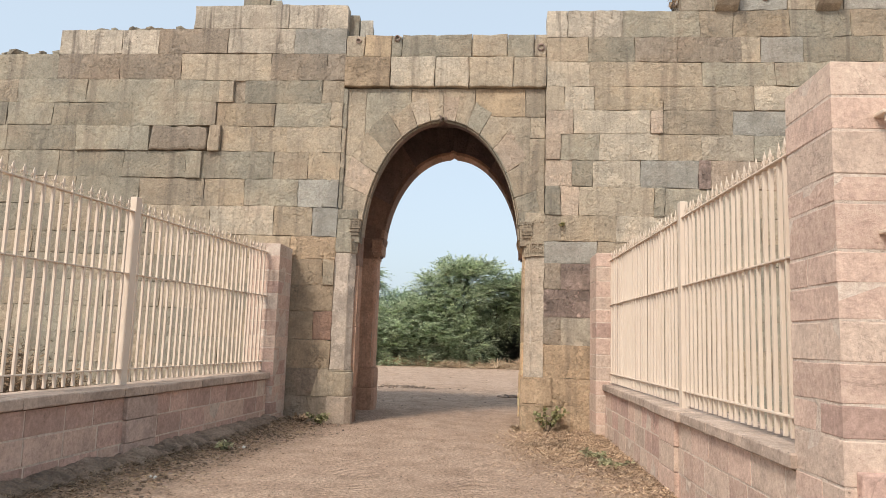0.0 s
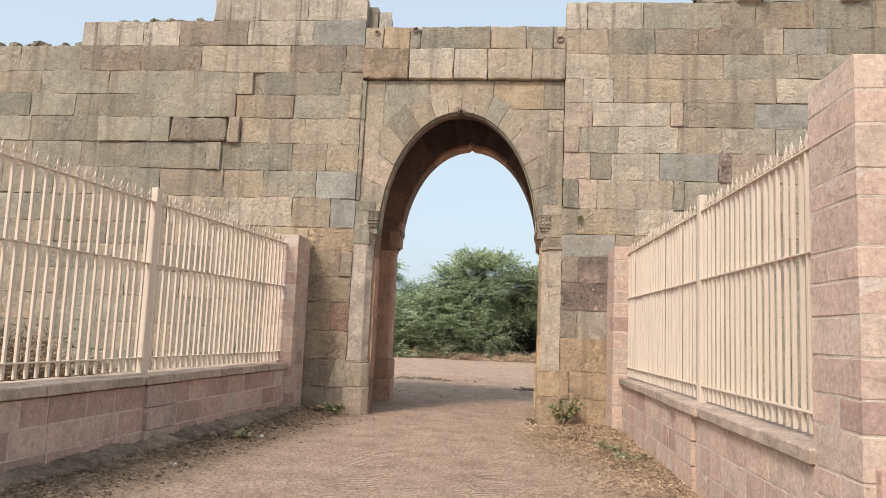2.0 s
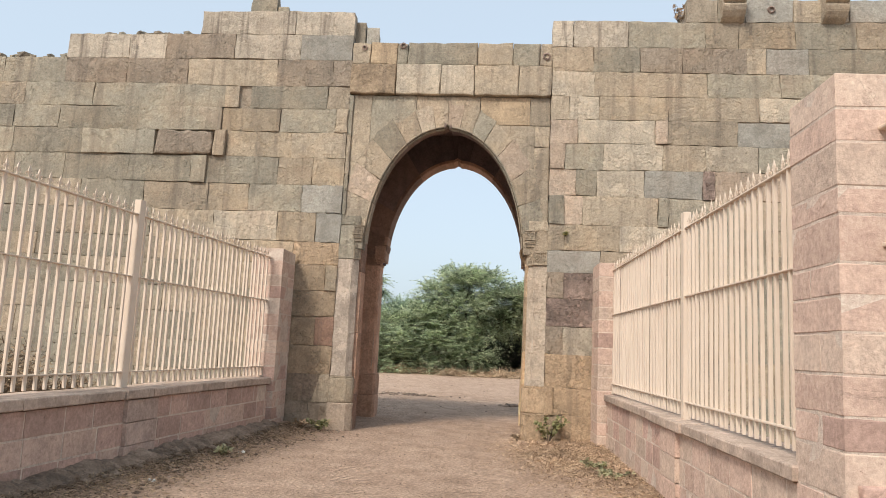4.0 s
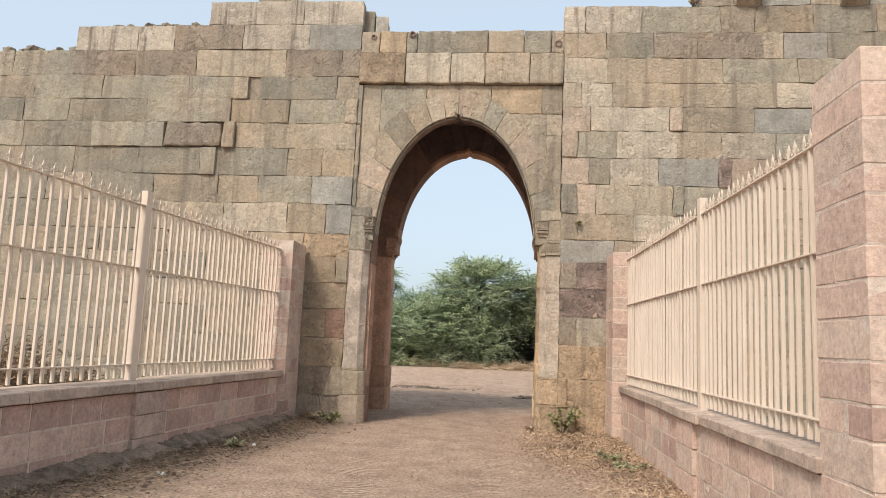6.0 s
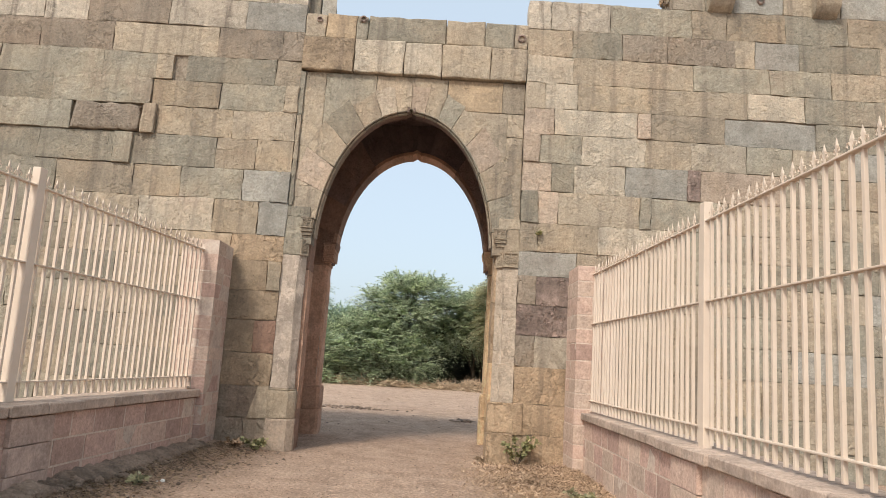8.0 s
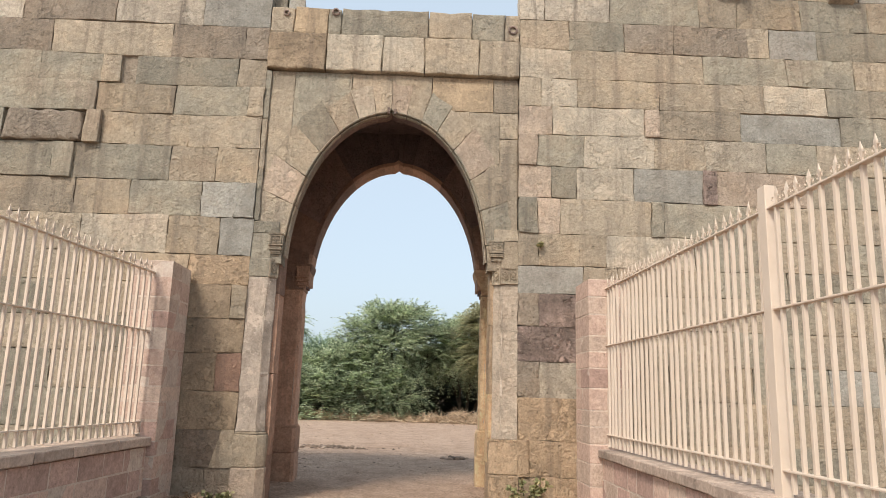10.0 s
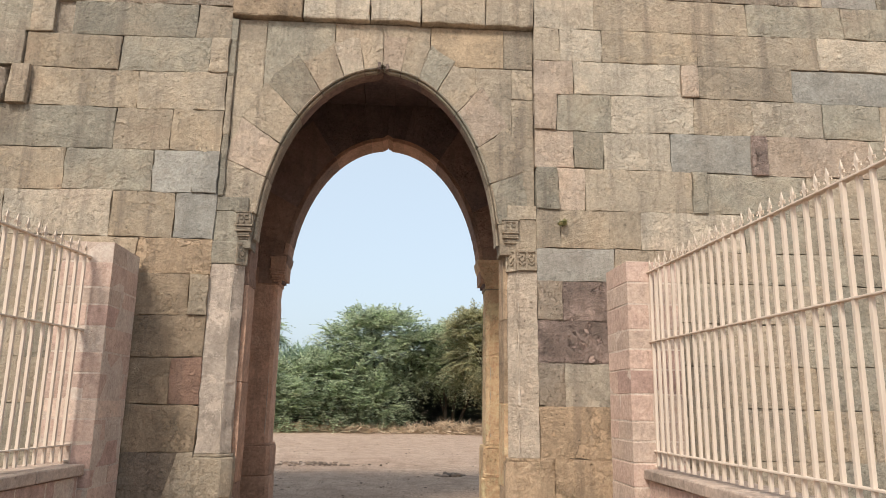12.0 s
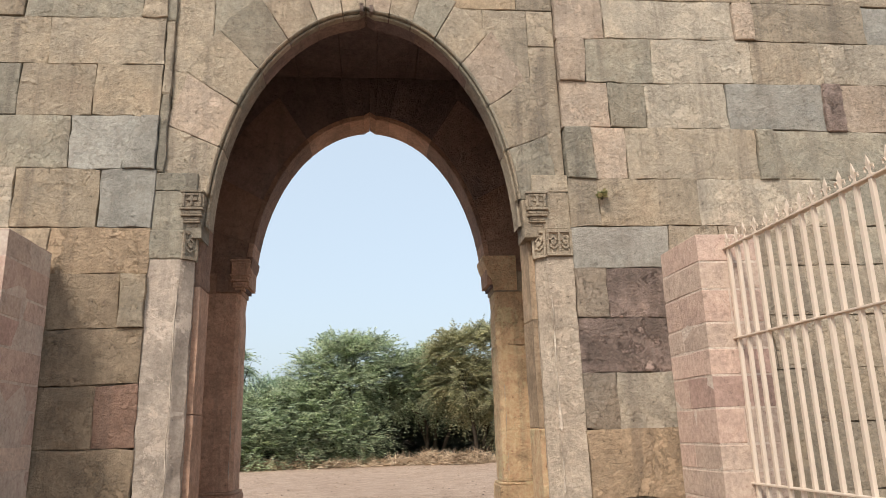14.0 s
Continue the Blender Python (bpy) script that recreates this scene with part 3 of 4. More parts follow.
# jambs of the near arch: chamfered shafts on bases
def jamb(side, y0, y1, edge, outer, tones, base_h, cap_z, chamfer=0.10, split=None, upper=True):
    """side -1 or 1; edge: the opening's side; outer: the jamb's far side; heights of base and cap."""
    def outline(grow, c=chamfer):
        e, o = edge - side * grow, outer + side * (grow * 0.4)
        f = y0 - grow
        pts = [(o, f), (e + side * c, f), (e, f + c), (e, y1 + grow * 0.5), (o, y1 + grow * 0.5)]
        return pts if side < 0 else pts[::-1]
    half = base_h * 0.5
    plan_stone("stone", outline(0.055), -0.15, half, wall, STONE[tones[0]], 0.014, amount=0.010)
    plan_stone("stone", outline(0.045), half + 0.004, base_h - 0.035, wall, STONE[tones[1]], 0.014, amount=0.008)
    plan_stone("stone", outline(0.030), base_h - 0.033, base_h, wall, STONE[tones[1]], 0.01)
    z = base_h + 0.003
    for top, tone in split or ((cap_z, tones[2]),):
        plan_stone("stone", outline(0.0), z, top, wall, STONE[tone], 0.006, amount=0.009)
        z = top + 0.003
    plan_stone("stone", outline(0.012), z, z + 0.27, wall, STONE[tones[3]], 0.010)
    if not upper:
        return
    plan_stone("stone", outline(0.0), z + 0.273, z + 0.648, wall, STONE[tones[3]], 0.006)
    plan_stone("stone", outline(0.008, 0.012), z + 0.65, z + 0.82, wall, STONE[tones[3]], 0.006)


jamb(-1, 0.02, 0.18, -2.485, -2.858, "ktwg", 0.95, 3.12)
jamb(1, 0.02, 0.18, 0.685, 1.028, "uuzt", 0.94, 3.12)
for side, edge, outer, cuts, tones in ((-1, -2.435, -3.0, (-0.15, 0.62, 1.75, 2.9, 3.95), "qrrq"), (1, 0.635, 1.25, (-0.15, 0.60, 1.55, 2.55, 3.95), "ufuu")):
    for z0, z1, tone in zip(cuts, cuts[1:], tones):       # the reveal's own stones
        pts = [(outer, 0.183), (edge, 0.183), (edge, 0.56), (outer, 0.56)]
        plan_stone("stone", pts if side < 0 else pts[::-1], z0 + 0.003, z1 - 0.003, wall, STONE[tone], 0.008, amount=0.006)
jamb(-1, FAR_FRONT, FAR_BACK, -2.53, -3.1, "rrrr", 0.92, 3.30, 0.05, upper=False)
jamb(1, FAR_FRONT, FAR_BACK, 0.72, 1.35, "fffo", 0.92, 3.30, 0.05, split=((0.95, "f"), (2.6, "f"), (3.30, "f")), upper=False)


def corbel(x, side, y, top, material, size=1.0):
    """A carved pendant bracket on the block's inner corner: a framed die over shrinking mouldings, ending in a bud."""
    bm = bmesh.new()
    cx, cy = x + side * 0.078 * size, y + 0.072 * size
    for z0, z1, w in ((-0.025, 0.0, 0.215), (-0.165, -0.025, 0.185), (-0.19, -0.165, 0.212), (-0.225, -0.193, 0.178), (-0.25, -0.228, 0.195), (-0.29, -0.253, 0.145), (-0.31, -0.293, 0.158), (-0.345, -0.313, 0.105), (-0.375, -0.348, 0.062)):
        w *= size * 0.5
        box_bm(bm, cx - w, cx + w, cy - w, cy + w, top + z0 * size, top + z1 * size, 0.008 * size, True)
    h, d = 0.0925 * size, 0.014 * size

    def raised(a0, a1, z0, z1):
        """The same raised bar on the front and on the face towards the opening."""
        box_bm(bm, cx + a0 * size, cx + a1 * size, cy - h - d, cy - h + 0.01, top + z0 * size, top + z1 * size, 0.003, True)
        e = cx - side * h
        xs = sorted((e - side * d, e + side * 0.01))
        box_bm(bm, xs[0], xs[1], cy + a0 * size, cy + a1 * size, top + z0 * size, top + z1 * size, 0.003, True)
    raised(-0.085, -0.062, -0.16, -0.03)
    raised(0.062, 0.085, -0.16, -0.03)
    raised(-0.06, 0.06, -0.052, -0.034)
    raised(-0.012, 0.012, -0.15, -0.055)
    raised(-0.05, 0.05, -0.105, -0.085)
    return part("bracket", bm, material, wall, "carved stepped stone bracket")


def impost(side, edge, material):
    """The far arch's curved corbel: its soffit swings in from the jamb to the springing."""
    bm = bmesh.new()
    n = 14
    rows = []
    for k in range(n + 1):
        f = k / n
        reach = 0.5 - 0.5 * math.cos(math.pi * f)
        x = edge - side * (0.005 + 0.135 * reach + (0.018 if 0.42 < f < 0.55 else 0.0))
        z = 3.32 + 0.46 * f
        rows.append([bm.verts.new(lean(v)) for v in ((x, FAR_FRONT - 0.035, z), (x, FAR_BACK + 0.01, z), (edge + side * 0.30, FAR_BACK + 0.01, z), (edge + side * 0.30, FAR_FRONT - 0.035, z))])
    for r0, r1 in zip(rows, rows[1:]):
        for k in range(4):
            bm.faces.new((r0[k], r0[(k + 1) % 4], r1[(k + 1) % 4], r1[k]))
    bm.faces.new(rows[0])
    bm.faces.new(rows[-1][::-1])
    return part("impost", bm, material, wall, "curved stone corbel under the far arch")


corbel(-2.435, -1, 0.015, 3.77, STONE["t"])
corbel(0.635, 1, 0.015, 3.77, STONE["t"])
impost(-1, -2.53, STONE["q"])
impost(1, 0.72, STONE["f"])
corbel(-2.45, -1, FAR_FRONT - 0.06, 3.74, STONE["r"], 1.15)


def plaster_run(u, y, z0, z1, wide, blob, seed):
    """A run of old lime plaster left along an edge, swelling to a drop."""
    rg = random.Random(seed)
    bm = bmesh.new()
    prev = None
    n = 44
    for k in range(n + 1):
        z = z0 + (z1 - z0) * k / n
        drop = math.exp(-((z - blob) / (0.16 if z > blob else 0.035)) ** 2)
        w = wide * (max(0.05, 0.28 + 0.9 * noise.noise((seed * 3.1, z * 5, 0))) + 1.25 * drop) * (0.15 if k in (0, n) else 1)
        c = u + 0.015 * noise.noise((seed, z * 3, 2))
        row = [bm.verts.new(lean(v)) for v in ((c - w, y + 0.004, z), (c - w * 0.6, y - 0.005, z), (c + w * 0.6, y - 0.005, z), (c + w, y + 0.004, z))]
        if prev:
            for i in range(3):
                bm.faces.new((prev[i], prev[i + 1], row[i + 1], row[i]))
        prev = row
    return part("plaster", bm, PLASTER, wall, "old pale lime plaster run")


plaster_run(0.80, 0.018, 1.52, 2.75, 0.014, 1.56, 1)
plaster_run(0.797, 0.018, 1.0, 1.46, 0.012, 1.9, 6)
plaster_run(-2.60, 0.018, 1.0, 2.9, 0.012, 0.5, 2)
plaster_run(0.79, FAR_FRONT - 0.002, 1.05, 2.1, 0.014, 0.5, 3)
plaster_run(-2.58, FAR_FRONT - 0.002, 1.05, 2.0, 0.014, 0.5, 4)


def lattice(u0, u1, z0, z1, y, cells):
    """A carved panel: square frames, each with a lozenge, a cross and a boss."""
    bm = bmesh.new()

    def bar(cu, cz, length, width, angle, proud):
        c, t = math.cos(radians(angle)), math.sin(radians(angle))
        rows = []
        for yy in (y - proud, y + 0.02):
            rows.append([bm.verts.new((cu + a * c - b * t, yy, cz + a * t + b * c)) for a, b in ((-length / 2, -width / 2), (length / 2, -width / 2), (length / 2, width / 2), (-length / 2, width / 2))])
        bm.faces.new(rows[0])
        for k in range(4):
            bm.faces.new((rows[0][k], rows[0][(k + 1) % 4], rows[1][(k + 1) % 4], rows[1][k]))
    w, h = (u1 - u0) / cells, z1 - z0
    bar((u0 + u1) / 2, z0 + 0.014, u1 - u0, 0.030, 0, 0.016)
    bar((u0 + u1) / 2, z1 - 0.014, u1 - u0, 0.030, 0, 0.016)
    for k in range(cells + 1):
        bar(u0 + w * k, (z0 + z1) / 2, h, 0.024, 90, 0.014)
    for k in range(cells):
        cu, cz = u0 + w * (k + 0.5), (z0 + z1) / 2
        r = min(w, h) * 0.30
        for q in (45, 135):
            bar(cu, cz, min(w, h) * 1.05, 0.014, q, 0.010)
        for sx, sz, q in ((1, 1, -45), (-1, 1, 45), (1, -1, 45), (-1, -1, -45)):
            bar(cu + sx * r * 0.55, cz + sz * r * 0.55 * h / w, r * 1.5, 0.016, q, 0.013)
        bar(cu, cz, 0.042, 0.042, 45, 0.018)
    return bm


def leaned(bm):
    for v in bm.verts:
        v.co = lean(v.co)
    return bm


part("carved_panel", leaned(lattice(0.79, 1.015, 3.13, 3.385, 0.004, 2)), STONE["t"], wall, "carved lattice panel on the capital")
for side, cx in ((-1, -2.53), (1, 0.73)):       # and on the chamfers, facing into the opening
    bm = lattice(-0.065, 0.065, 3.12, 3.385, 0.0, 1)
    for v in bm.verts:
        along, out = v.co.x * 0.707, (0.010 - v.co.y) * 0.707
        v.co = Vector((cx - side * along - side * out, 0.065 + along - out, v.co.z))
    part("carved_panel", leaned(bm), STONE["t"], wall, "carved lattice panel on the chamfer")

# ---- gate passage: side walls, ceiling, far arch ----
core("passage_wall", [(-3.4, -2.95, NEAR_BACK - 0.02, 3.18, -0.3, CEILING_Z), (1.20, 1.6, NEAR_BACK - 0.02, 3.18, -0.3, CEILING_Z)], STONE["q"])
bm = bmesh.new()
box_bm(bm, -3.4, 1.6, 0.30, FAR_FRONT + 0.04, CEILING_Z + 0.03, CEILING_Z + 0.12, 0, True)
u = -3.4
while u < 1.55:                 # roofing slabs laid side by side from arch to arch
    w = min(rng.uniform(0.40, 0.62), 1.6 - u)
    box_bm(bm, u + 0.008, u + w - 0.008, 0.32, FAR_FRONT + 0.03, CEILING_Z + rng.uniform(-0.012, 0.006), CEILING_Z + 0.05, 0.008, True)
    u += w
# slabs coloured near black in place of shade under the roof
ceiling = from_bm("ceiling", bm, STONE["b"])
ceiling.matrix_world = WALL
tagged(ceiling, "stone slabs roofing the gate passage, coloured dark for the shade there", "ceiling", kind="structure")
far_cuts = (0, 14, 29, 44, 58, 70, 80, 87, 90, 93, 100, 110, 122, 136, 151, 166, 180)
for a, b in zip(far_cuts, far_cuts[1:]):
    height = min(a, 180 - b)
    for g0, g1, back in ((0.0, 0.07, 0.0), (0.073, 0.80, 0.004)):
        inner = [arch_point(a + (b - a) * k / 3, FAR_U, FAR_A, FAR_Z, FAR_H, g0) for k in range(4)]
        outer = [arch_point(a + (b - a) * k / 3, FAR_U, FAR_A, FAR_Z, FAR_H, g1) for k in range(3, -1, -1)]
        outer = [Vector((max(-2.97, min(1.22, p.x)), min(CEILING_Z, p.y))) for p in outer]
        # outer tones darken upwards for painted shade; redder inner ring paints the lit soffit
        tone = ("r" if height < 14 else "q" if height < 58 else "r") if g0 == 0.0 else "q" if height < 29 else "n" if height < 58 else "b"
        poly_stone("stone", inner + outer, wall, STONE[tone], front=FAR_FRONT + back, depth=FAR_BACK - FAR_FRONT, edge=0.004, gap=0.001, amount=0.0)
bm = bmesh.new()
prev = None
for k in range(41):
    p = arch_point(180 * k / 40, FAR_U, FAR_A, FAR_Z, FAR_H, 0.05)
    row = [bm.verts.new(lean((p.x, y, z))) for y in (FAR_FRONT + 0.03, FAR_BACK - 0.02) for z in (p.y, CEILING_Z + 0.02)]
    if prev:
        bm.faces.new((prev[0], row[0], row[1], prev[1]))
        bm.faces.new((prev[2], prev[3], row[3], row[2]))
        bm.faces.new((prev[0], prev[2], row[2], row[0]))
    prev = row
for x0, x1 in ((-3.4, FAR_U - FAR_A - 0.045), (FAR_U + FAR_A + 0.045, 1.6)):
    box_bm(bm, x0, x1, FAR_FRONT + 0.03, FAR_BACK - 0.02, 3.36, CEILING_Z + 0.02, 0, True)
# dark stone colour stands in for shade above the far arch
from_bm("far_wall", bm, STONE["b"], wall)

# ---- broken top: loose blocks, stumps of merlons, corbels of a lost balcony ----
def top_block(u0, u1, z0, z1, y0, y1, tone, slope=0.0):
    return plan_stone("stone", [(u0, y0), (u1, y0), (u1 - slope, y1), (u0 + slope, y1)], z0, z1, wall, STONE[tone], 0.03, amount=0.02)


top_block(-5.02, -4.52, 8.06, 8.52, 0.10, 0.6, "g", 0.06)
top_block(-4.50, -4.28, 8.06, 8.24, 0.15, 0.5, "g", 0.04)
top_block(-2.84, -2.66, 7.40, 7.93, 0.18, 0.6, "g", 0.03)
top_block(-2.63, -2.40, 7.40, 7.84, 0.22, 0.7, "s", 0.05)
bm = bmesh.new()
rg = random.Random(3)
for k in range(46):
    u = rg.uniform(-11.5, -8.85) if k < 24 else rg.uniform(-8.6, -6.2)
    y = rg.uniform(0.08, 0.45)
    rock_bm(bm, lean((u, y, (7.08 if k < 24 else 7.58) + 0.15 * y)), rg.uniform(0.07, 0.15), rg)
part("rubble", bm, STONE["g"], wall)["kind"] = "stuff"


def balcony_corbel(u):
    """A scrolled stone bracket with a flat block on top."""
    bm = bmesh.new()
    prof = [(0.15, 7.86), (-0.02, 7.88), (-0.14, 7.95), (-0.22, 8.05), (-0.25, 8.14), (-0.20, 8.20), (-0.27, 8.24), (-0.30, 8.32), (-0.30, 8.42), (0.15, 8.42)]
    a = [bm.verts.new(lean((u, y, z))) for y, z in prof]
    b = [bm.verts.new(lean((u + 0.42, y, z))) for y, z in prof]
    for i in range(len(prof)):
        j = (i + 1) % len(prof)
        bm.faces.new((a[i], a[j], b[j], b[i]))
    bm.faces.new(a)
    bm.faces.new(b[::-1])
    bmesh.ops.bevel(bm, geom=bm.edges[:], offset=0.012, segments=2, affect="EDGES")
    return part("bracket", bm, STONE["t"], wall, "weathered scrolled stone bracket")


balcony_corbel(4.16)
balcony_corbel(6.00)
# small sockets left in the stones, with broken stubs
bm = bmesh.new()
for u, z, r in ((0.92, 7.16, 0.075), (-1.86, 7.35, 0.06), (-2.62, 7.30, 0.05), (5.10, 8.15, 0.07)):
    n = 12
    ring = [bm.verts.new(lean((u + math.cos(2 * math.pi * k / n) * r, -0.04, z + math.sin(2 * math.pi * k / n) * r))) for k in range(n)]
    inn = [bm.verts.new(lean((u + math.cos(2 * math.pi * k / n) * r * 0.62, -0.045, z + math.sin(2 * math.pi * k / n) * r * 0.62))) for k in range(n)]
    deep = [bm.verts.new(lean((u + math.cos(2 * math.pi * k / n) * r * 0.55, 0.03, z + math.sin(2 * math.pi * k / n) * r * 0.55))) for k in range(n)]
    back = [bm.verts.new(lean((u + math.cos(2 * math.pi * k / n) * r * 1.1, 0.03, z + math.sin(2 * math.pi * k / n) * r * 1.1))) for k in range(n)]
    for k in range(n):
        j = (k + 1) % n
        bm.faces.new((ring[k], ring[j], inn[j], inn[k]))
        bm.faces.new((inn[k], inn[j], deep[j], deep[k]))
        bm.faces.new((back[k], back[j], ring[j], ring[k]))
    bm.faces.new(deep)
part("socket", bm, STONE["d"], wall, "broken round stone socket")

# ---- plinths, pillars and railings ----
def block(name, x0, x1, y0, y1, z0, z1, parent, material, edge=0.007):
    return plan_stone(name, [(x0, y0), (x1, y0), (x1, y1), (x0, y1)], z0, z1, parent, material, edge, False, 0.003)


def pillar(x0, x1, y0, y1, top, courses, label):
    root = tagged(new("pillar", None), label, "pillar", "sandstone pillars")
    root.matrix_world = Matrix.Translation((0, 0, 0))
    bm = bmesh.new()
    box_bm(bm, x0 - 0.001, x1 - 0.001, y0 - 0.001, y1 - 0.001, -0.2, top - 0.02)
    part("core", bm, PALE_MORTAR, root)
    h = (top + 0.05) / courses
    beds = [-0.05 + k * h + (rng.uniform(-0.035, 0.035) if 0 < k < courses else 0.0) for k in range(courses + 1)]
    for k in range(courses):
        z0, z1 = beds[k] + 0.006, beds[k + 1] - 0.006
        cut = rng.choice((None, 0.42, 0.6)) if k < courses - 1 else None
        along_y = k % 2
        o = rng.uniform(-0.006, -0.004)
        if cut is None:
            block("block", x0 + o, x1, y0 + o, y1, z0, z1, root, rng.choice(PINK[:2]))
        elif along_y:
            m = y0 + (y1 - y0) * cut
            block("block", x0 + o, x1, y0 - 0.005, m - 0.006, z0, z1, root, rng.choice(PINK))
            block("block", x0 - 0.005, x1, m + 0.006, y1, z0, z1, root, rng.choice(PINK[:2]))
        else:
            m = x0 + (x1 - x0) * cut
            block("block", x0 - 0.005, m - 0.006, y0 + o, y1, z0, z1, root, rng.choice(PINK[:2]))
            block("block", m + 0.006, x1, y0 - 0.005, y1, z0, z1, root, rng.choice(PINK))
    return root


def plinth(origin, slope, length, depth, label, pier_at, side):
    """A low wall of coursed blocks with a coping; local y runs along it, local x = 0 is its face, side: which way its body lies."""
    root = tagged(new("low_wall", None), label, "low wall", "low walls under the railings")
    root.matrix_world = Matrix.Translation(origin) @ Matrix.Rotation(-math.atan(slope), 4, "Z")
    bm = bmesh.new()
    xs = sorted((side * 0.001, side * depth))
    box_bm(bm, xs[0], xs[1], 0, length, -0.2, 0.78)
    part("core", bm, PALE_MORTAR, root)
    z = 0.02
    for k, h in enumerate((0.25, 0.26, 0.265)):
        y = -rng.uniform(0.0, 0.3)
        while y < length:
            w = rng.uniform(0.32, 0.68)
            a, b = max(0.0, y), min(length, y + w)
            if b - a > 0.05:
                o = rng.uniform(0.0015, 0.0035)
                xs = sorted((-side * o, side * 0.12))
                block("block", xs[0], xs[1], a + 0.012, b - 0.012, z + 0.010, z + h - 0.010, root, rng.choice((PINK[0], PINK[0], PINK[1], PINK[1], PINK[2]) if side > 0 else (PINK[0], PINK[2], PINK[2], PINK[2])), 0.003)
            y += w
        z += h
    for p in pier_at:           # shallow pier under each post
        for k in range(3):
            xs = sorted((-side * 0.05, side * 0.0))
            block("block", xs[0], xs[1], p - 0.33 + 0.015 * (k % 2), p + 0.33, 0.02 + 0.258 * k, 0.27 + 0.258 * k, root, PIER if side < 0 else PINK[k % 2], 0.006)
    y = 0.0
    while y < length - 0.01:
        w = min(rng.uniform(0.55, 1.1), length - y)
        xs = sorted((-side * 0.055, side * (depth + 0.05)))
        at_pier = any(abs(y + w / 2 - p) < 0.5 for p in pier_at)
        block("coping", xs[0] - (0.03 if at_pier and side > 0 else 0), xs[1] + (0.03 if at_pier and side < 0 else 0), y + 0.003, y + w - 0.003, 0.80, 0.905 + rng.uniform(-0.004, 0.004), root, CAPSTONE, 0.012)
        y += w
    return root


def finial_mesh():
    """A cast spear with two curled leaves."""
    bm = bmesh.new()
    for z0, z1, w0, w1 in ((0.0, 0.02, 0.022, 0.022), (0.02, 0.06, 0.009, 0.009), (0.06, 0.095, 0.009, 0.015), (0.095, 0.15, 0.015, 0.001)):
        lo = [bm.verts.new((sx * w0 * 0.5, sy * w0, z0)) for sx, sy in ((-1, -1), (1, -1), (1, 1), (-1, 1))]
        hi = [bm.verts.new((sx * w1 * 0.5, sy * w1, z1)) for sx, sy in ((-1, -1), (1, -1), (1, 1), (-1, 1))]
        for k in range(4):
            bm.faces.new((lo[k], lo[(k + 1) % 4], hi[(k + 1) % 4], hi[k]))
        bm.faces.new(hi)
    for s in (-1, 1):
        path = [(0, s * 0.006, 0.045), (0, s * 0.022, 0.075), (0, s * 0.038, 0.070), (0, s * 0.042, 0.050), (0, s * 0.034, 0.040)]
        tube_bm(bm, path, [0.006, 0.008, 0.008, 0.007, 0.004], 5)
    me = bpy.data.meshes.new("finial")
    bmesh.ops.recalc_face_normals(bm, faces=bm.faces[:])
    bm.to_mesh(me)
    bm.free()
    me.materials.append(CREAM)
    return me


def bar_mesh(name, w, d, z0, z1, bevel=0.003):
    bm = bmesh.new()
    box_bm(bm, -w / 2, w / 2, -d / 2, d / 2, z0, z1, bevel)
    me = bpy.data.meshes.new(name)
    bm.to_mesh(me)
    bm.free()
    me.materials.append(CREAM)
    return me


FINIAL, PICKET = finial_mesh(), bar_mesh("picket", 0.030, 0.030, 0.935, 2.985)
POST = bar_mesh("post", 0.085, 0.115, 0.89, 3.17, 0.006)


def railing(origin, slope, length, posts, label):
    """Cream steel railing; local y runs along it."""
    root = tagged(new("railing", None), label, "railing", "cream steel railings")
    root.matrix_world = Matrix.Translation(origin) @ Matrix.Rotation(-math.atan(slope), 4, "Z")

    def add(name, me, y, parent, z=0.0, twist=0.0):
        ob = new(name, me)
        ob.parent = parent
        ob.location = (rng.uniform(-0.003, 0.003), y, z)
        ob.rotation_euler = (rng.uniform(-0.003, 0.003), rng.uniform(-0.003, 0.003), twist)
        return ob
    for p in posts:
        add("post", POST, p, root)
    ends = [0.0] + list(posts) + [length]
    for a, b in zip(ends, ends[1:]):
        if b - a < 0.3:
            continue
        for z in (1.085, 2.225, 2.985):
            bm = bmesh.new()
            box_bm(bm, -0.030, 0.030, a + 0.02, b - 0.02, z - 0.007, z + 0.007, 0.003)
            part("rail", bm, CREAM, root)
        first, last = (0.06 if a == 0.0 else 0.147), (0.06 if b == length else 0.147)
        n = max(1, round((b - a - first - last) / 0.145))
        for k in range(n + 1):
            y = a + first + (b - a - first - last) * k / n
            ob = add("picket", PICKET, y + rng.uniform(-0.004, 0.004), root, 0, rng.uniform(-0.06, 0.06))
            f = new("finial", FINIAL)
            f.parent = ob
            f.location = (0, 0, 2.985)
            f.rotation_euler = (rng.uniform(-0.06, 0.06), rng.uniform(-0.06, 0.06), rng.uniform(-0.2, 0.2))
    for z in (0.93, 1.085, 2.225, 2.985):         # lugs let into the end pillars
        bm = bmesh.new()
        box_bm(bm, -0.022, 0.022, length - 0.03, length + 0.07, z - 0.012, z + 0.012, 0.004)
        part("lug", bm, CREAM, root)
    return root


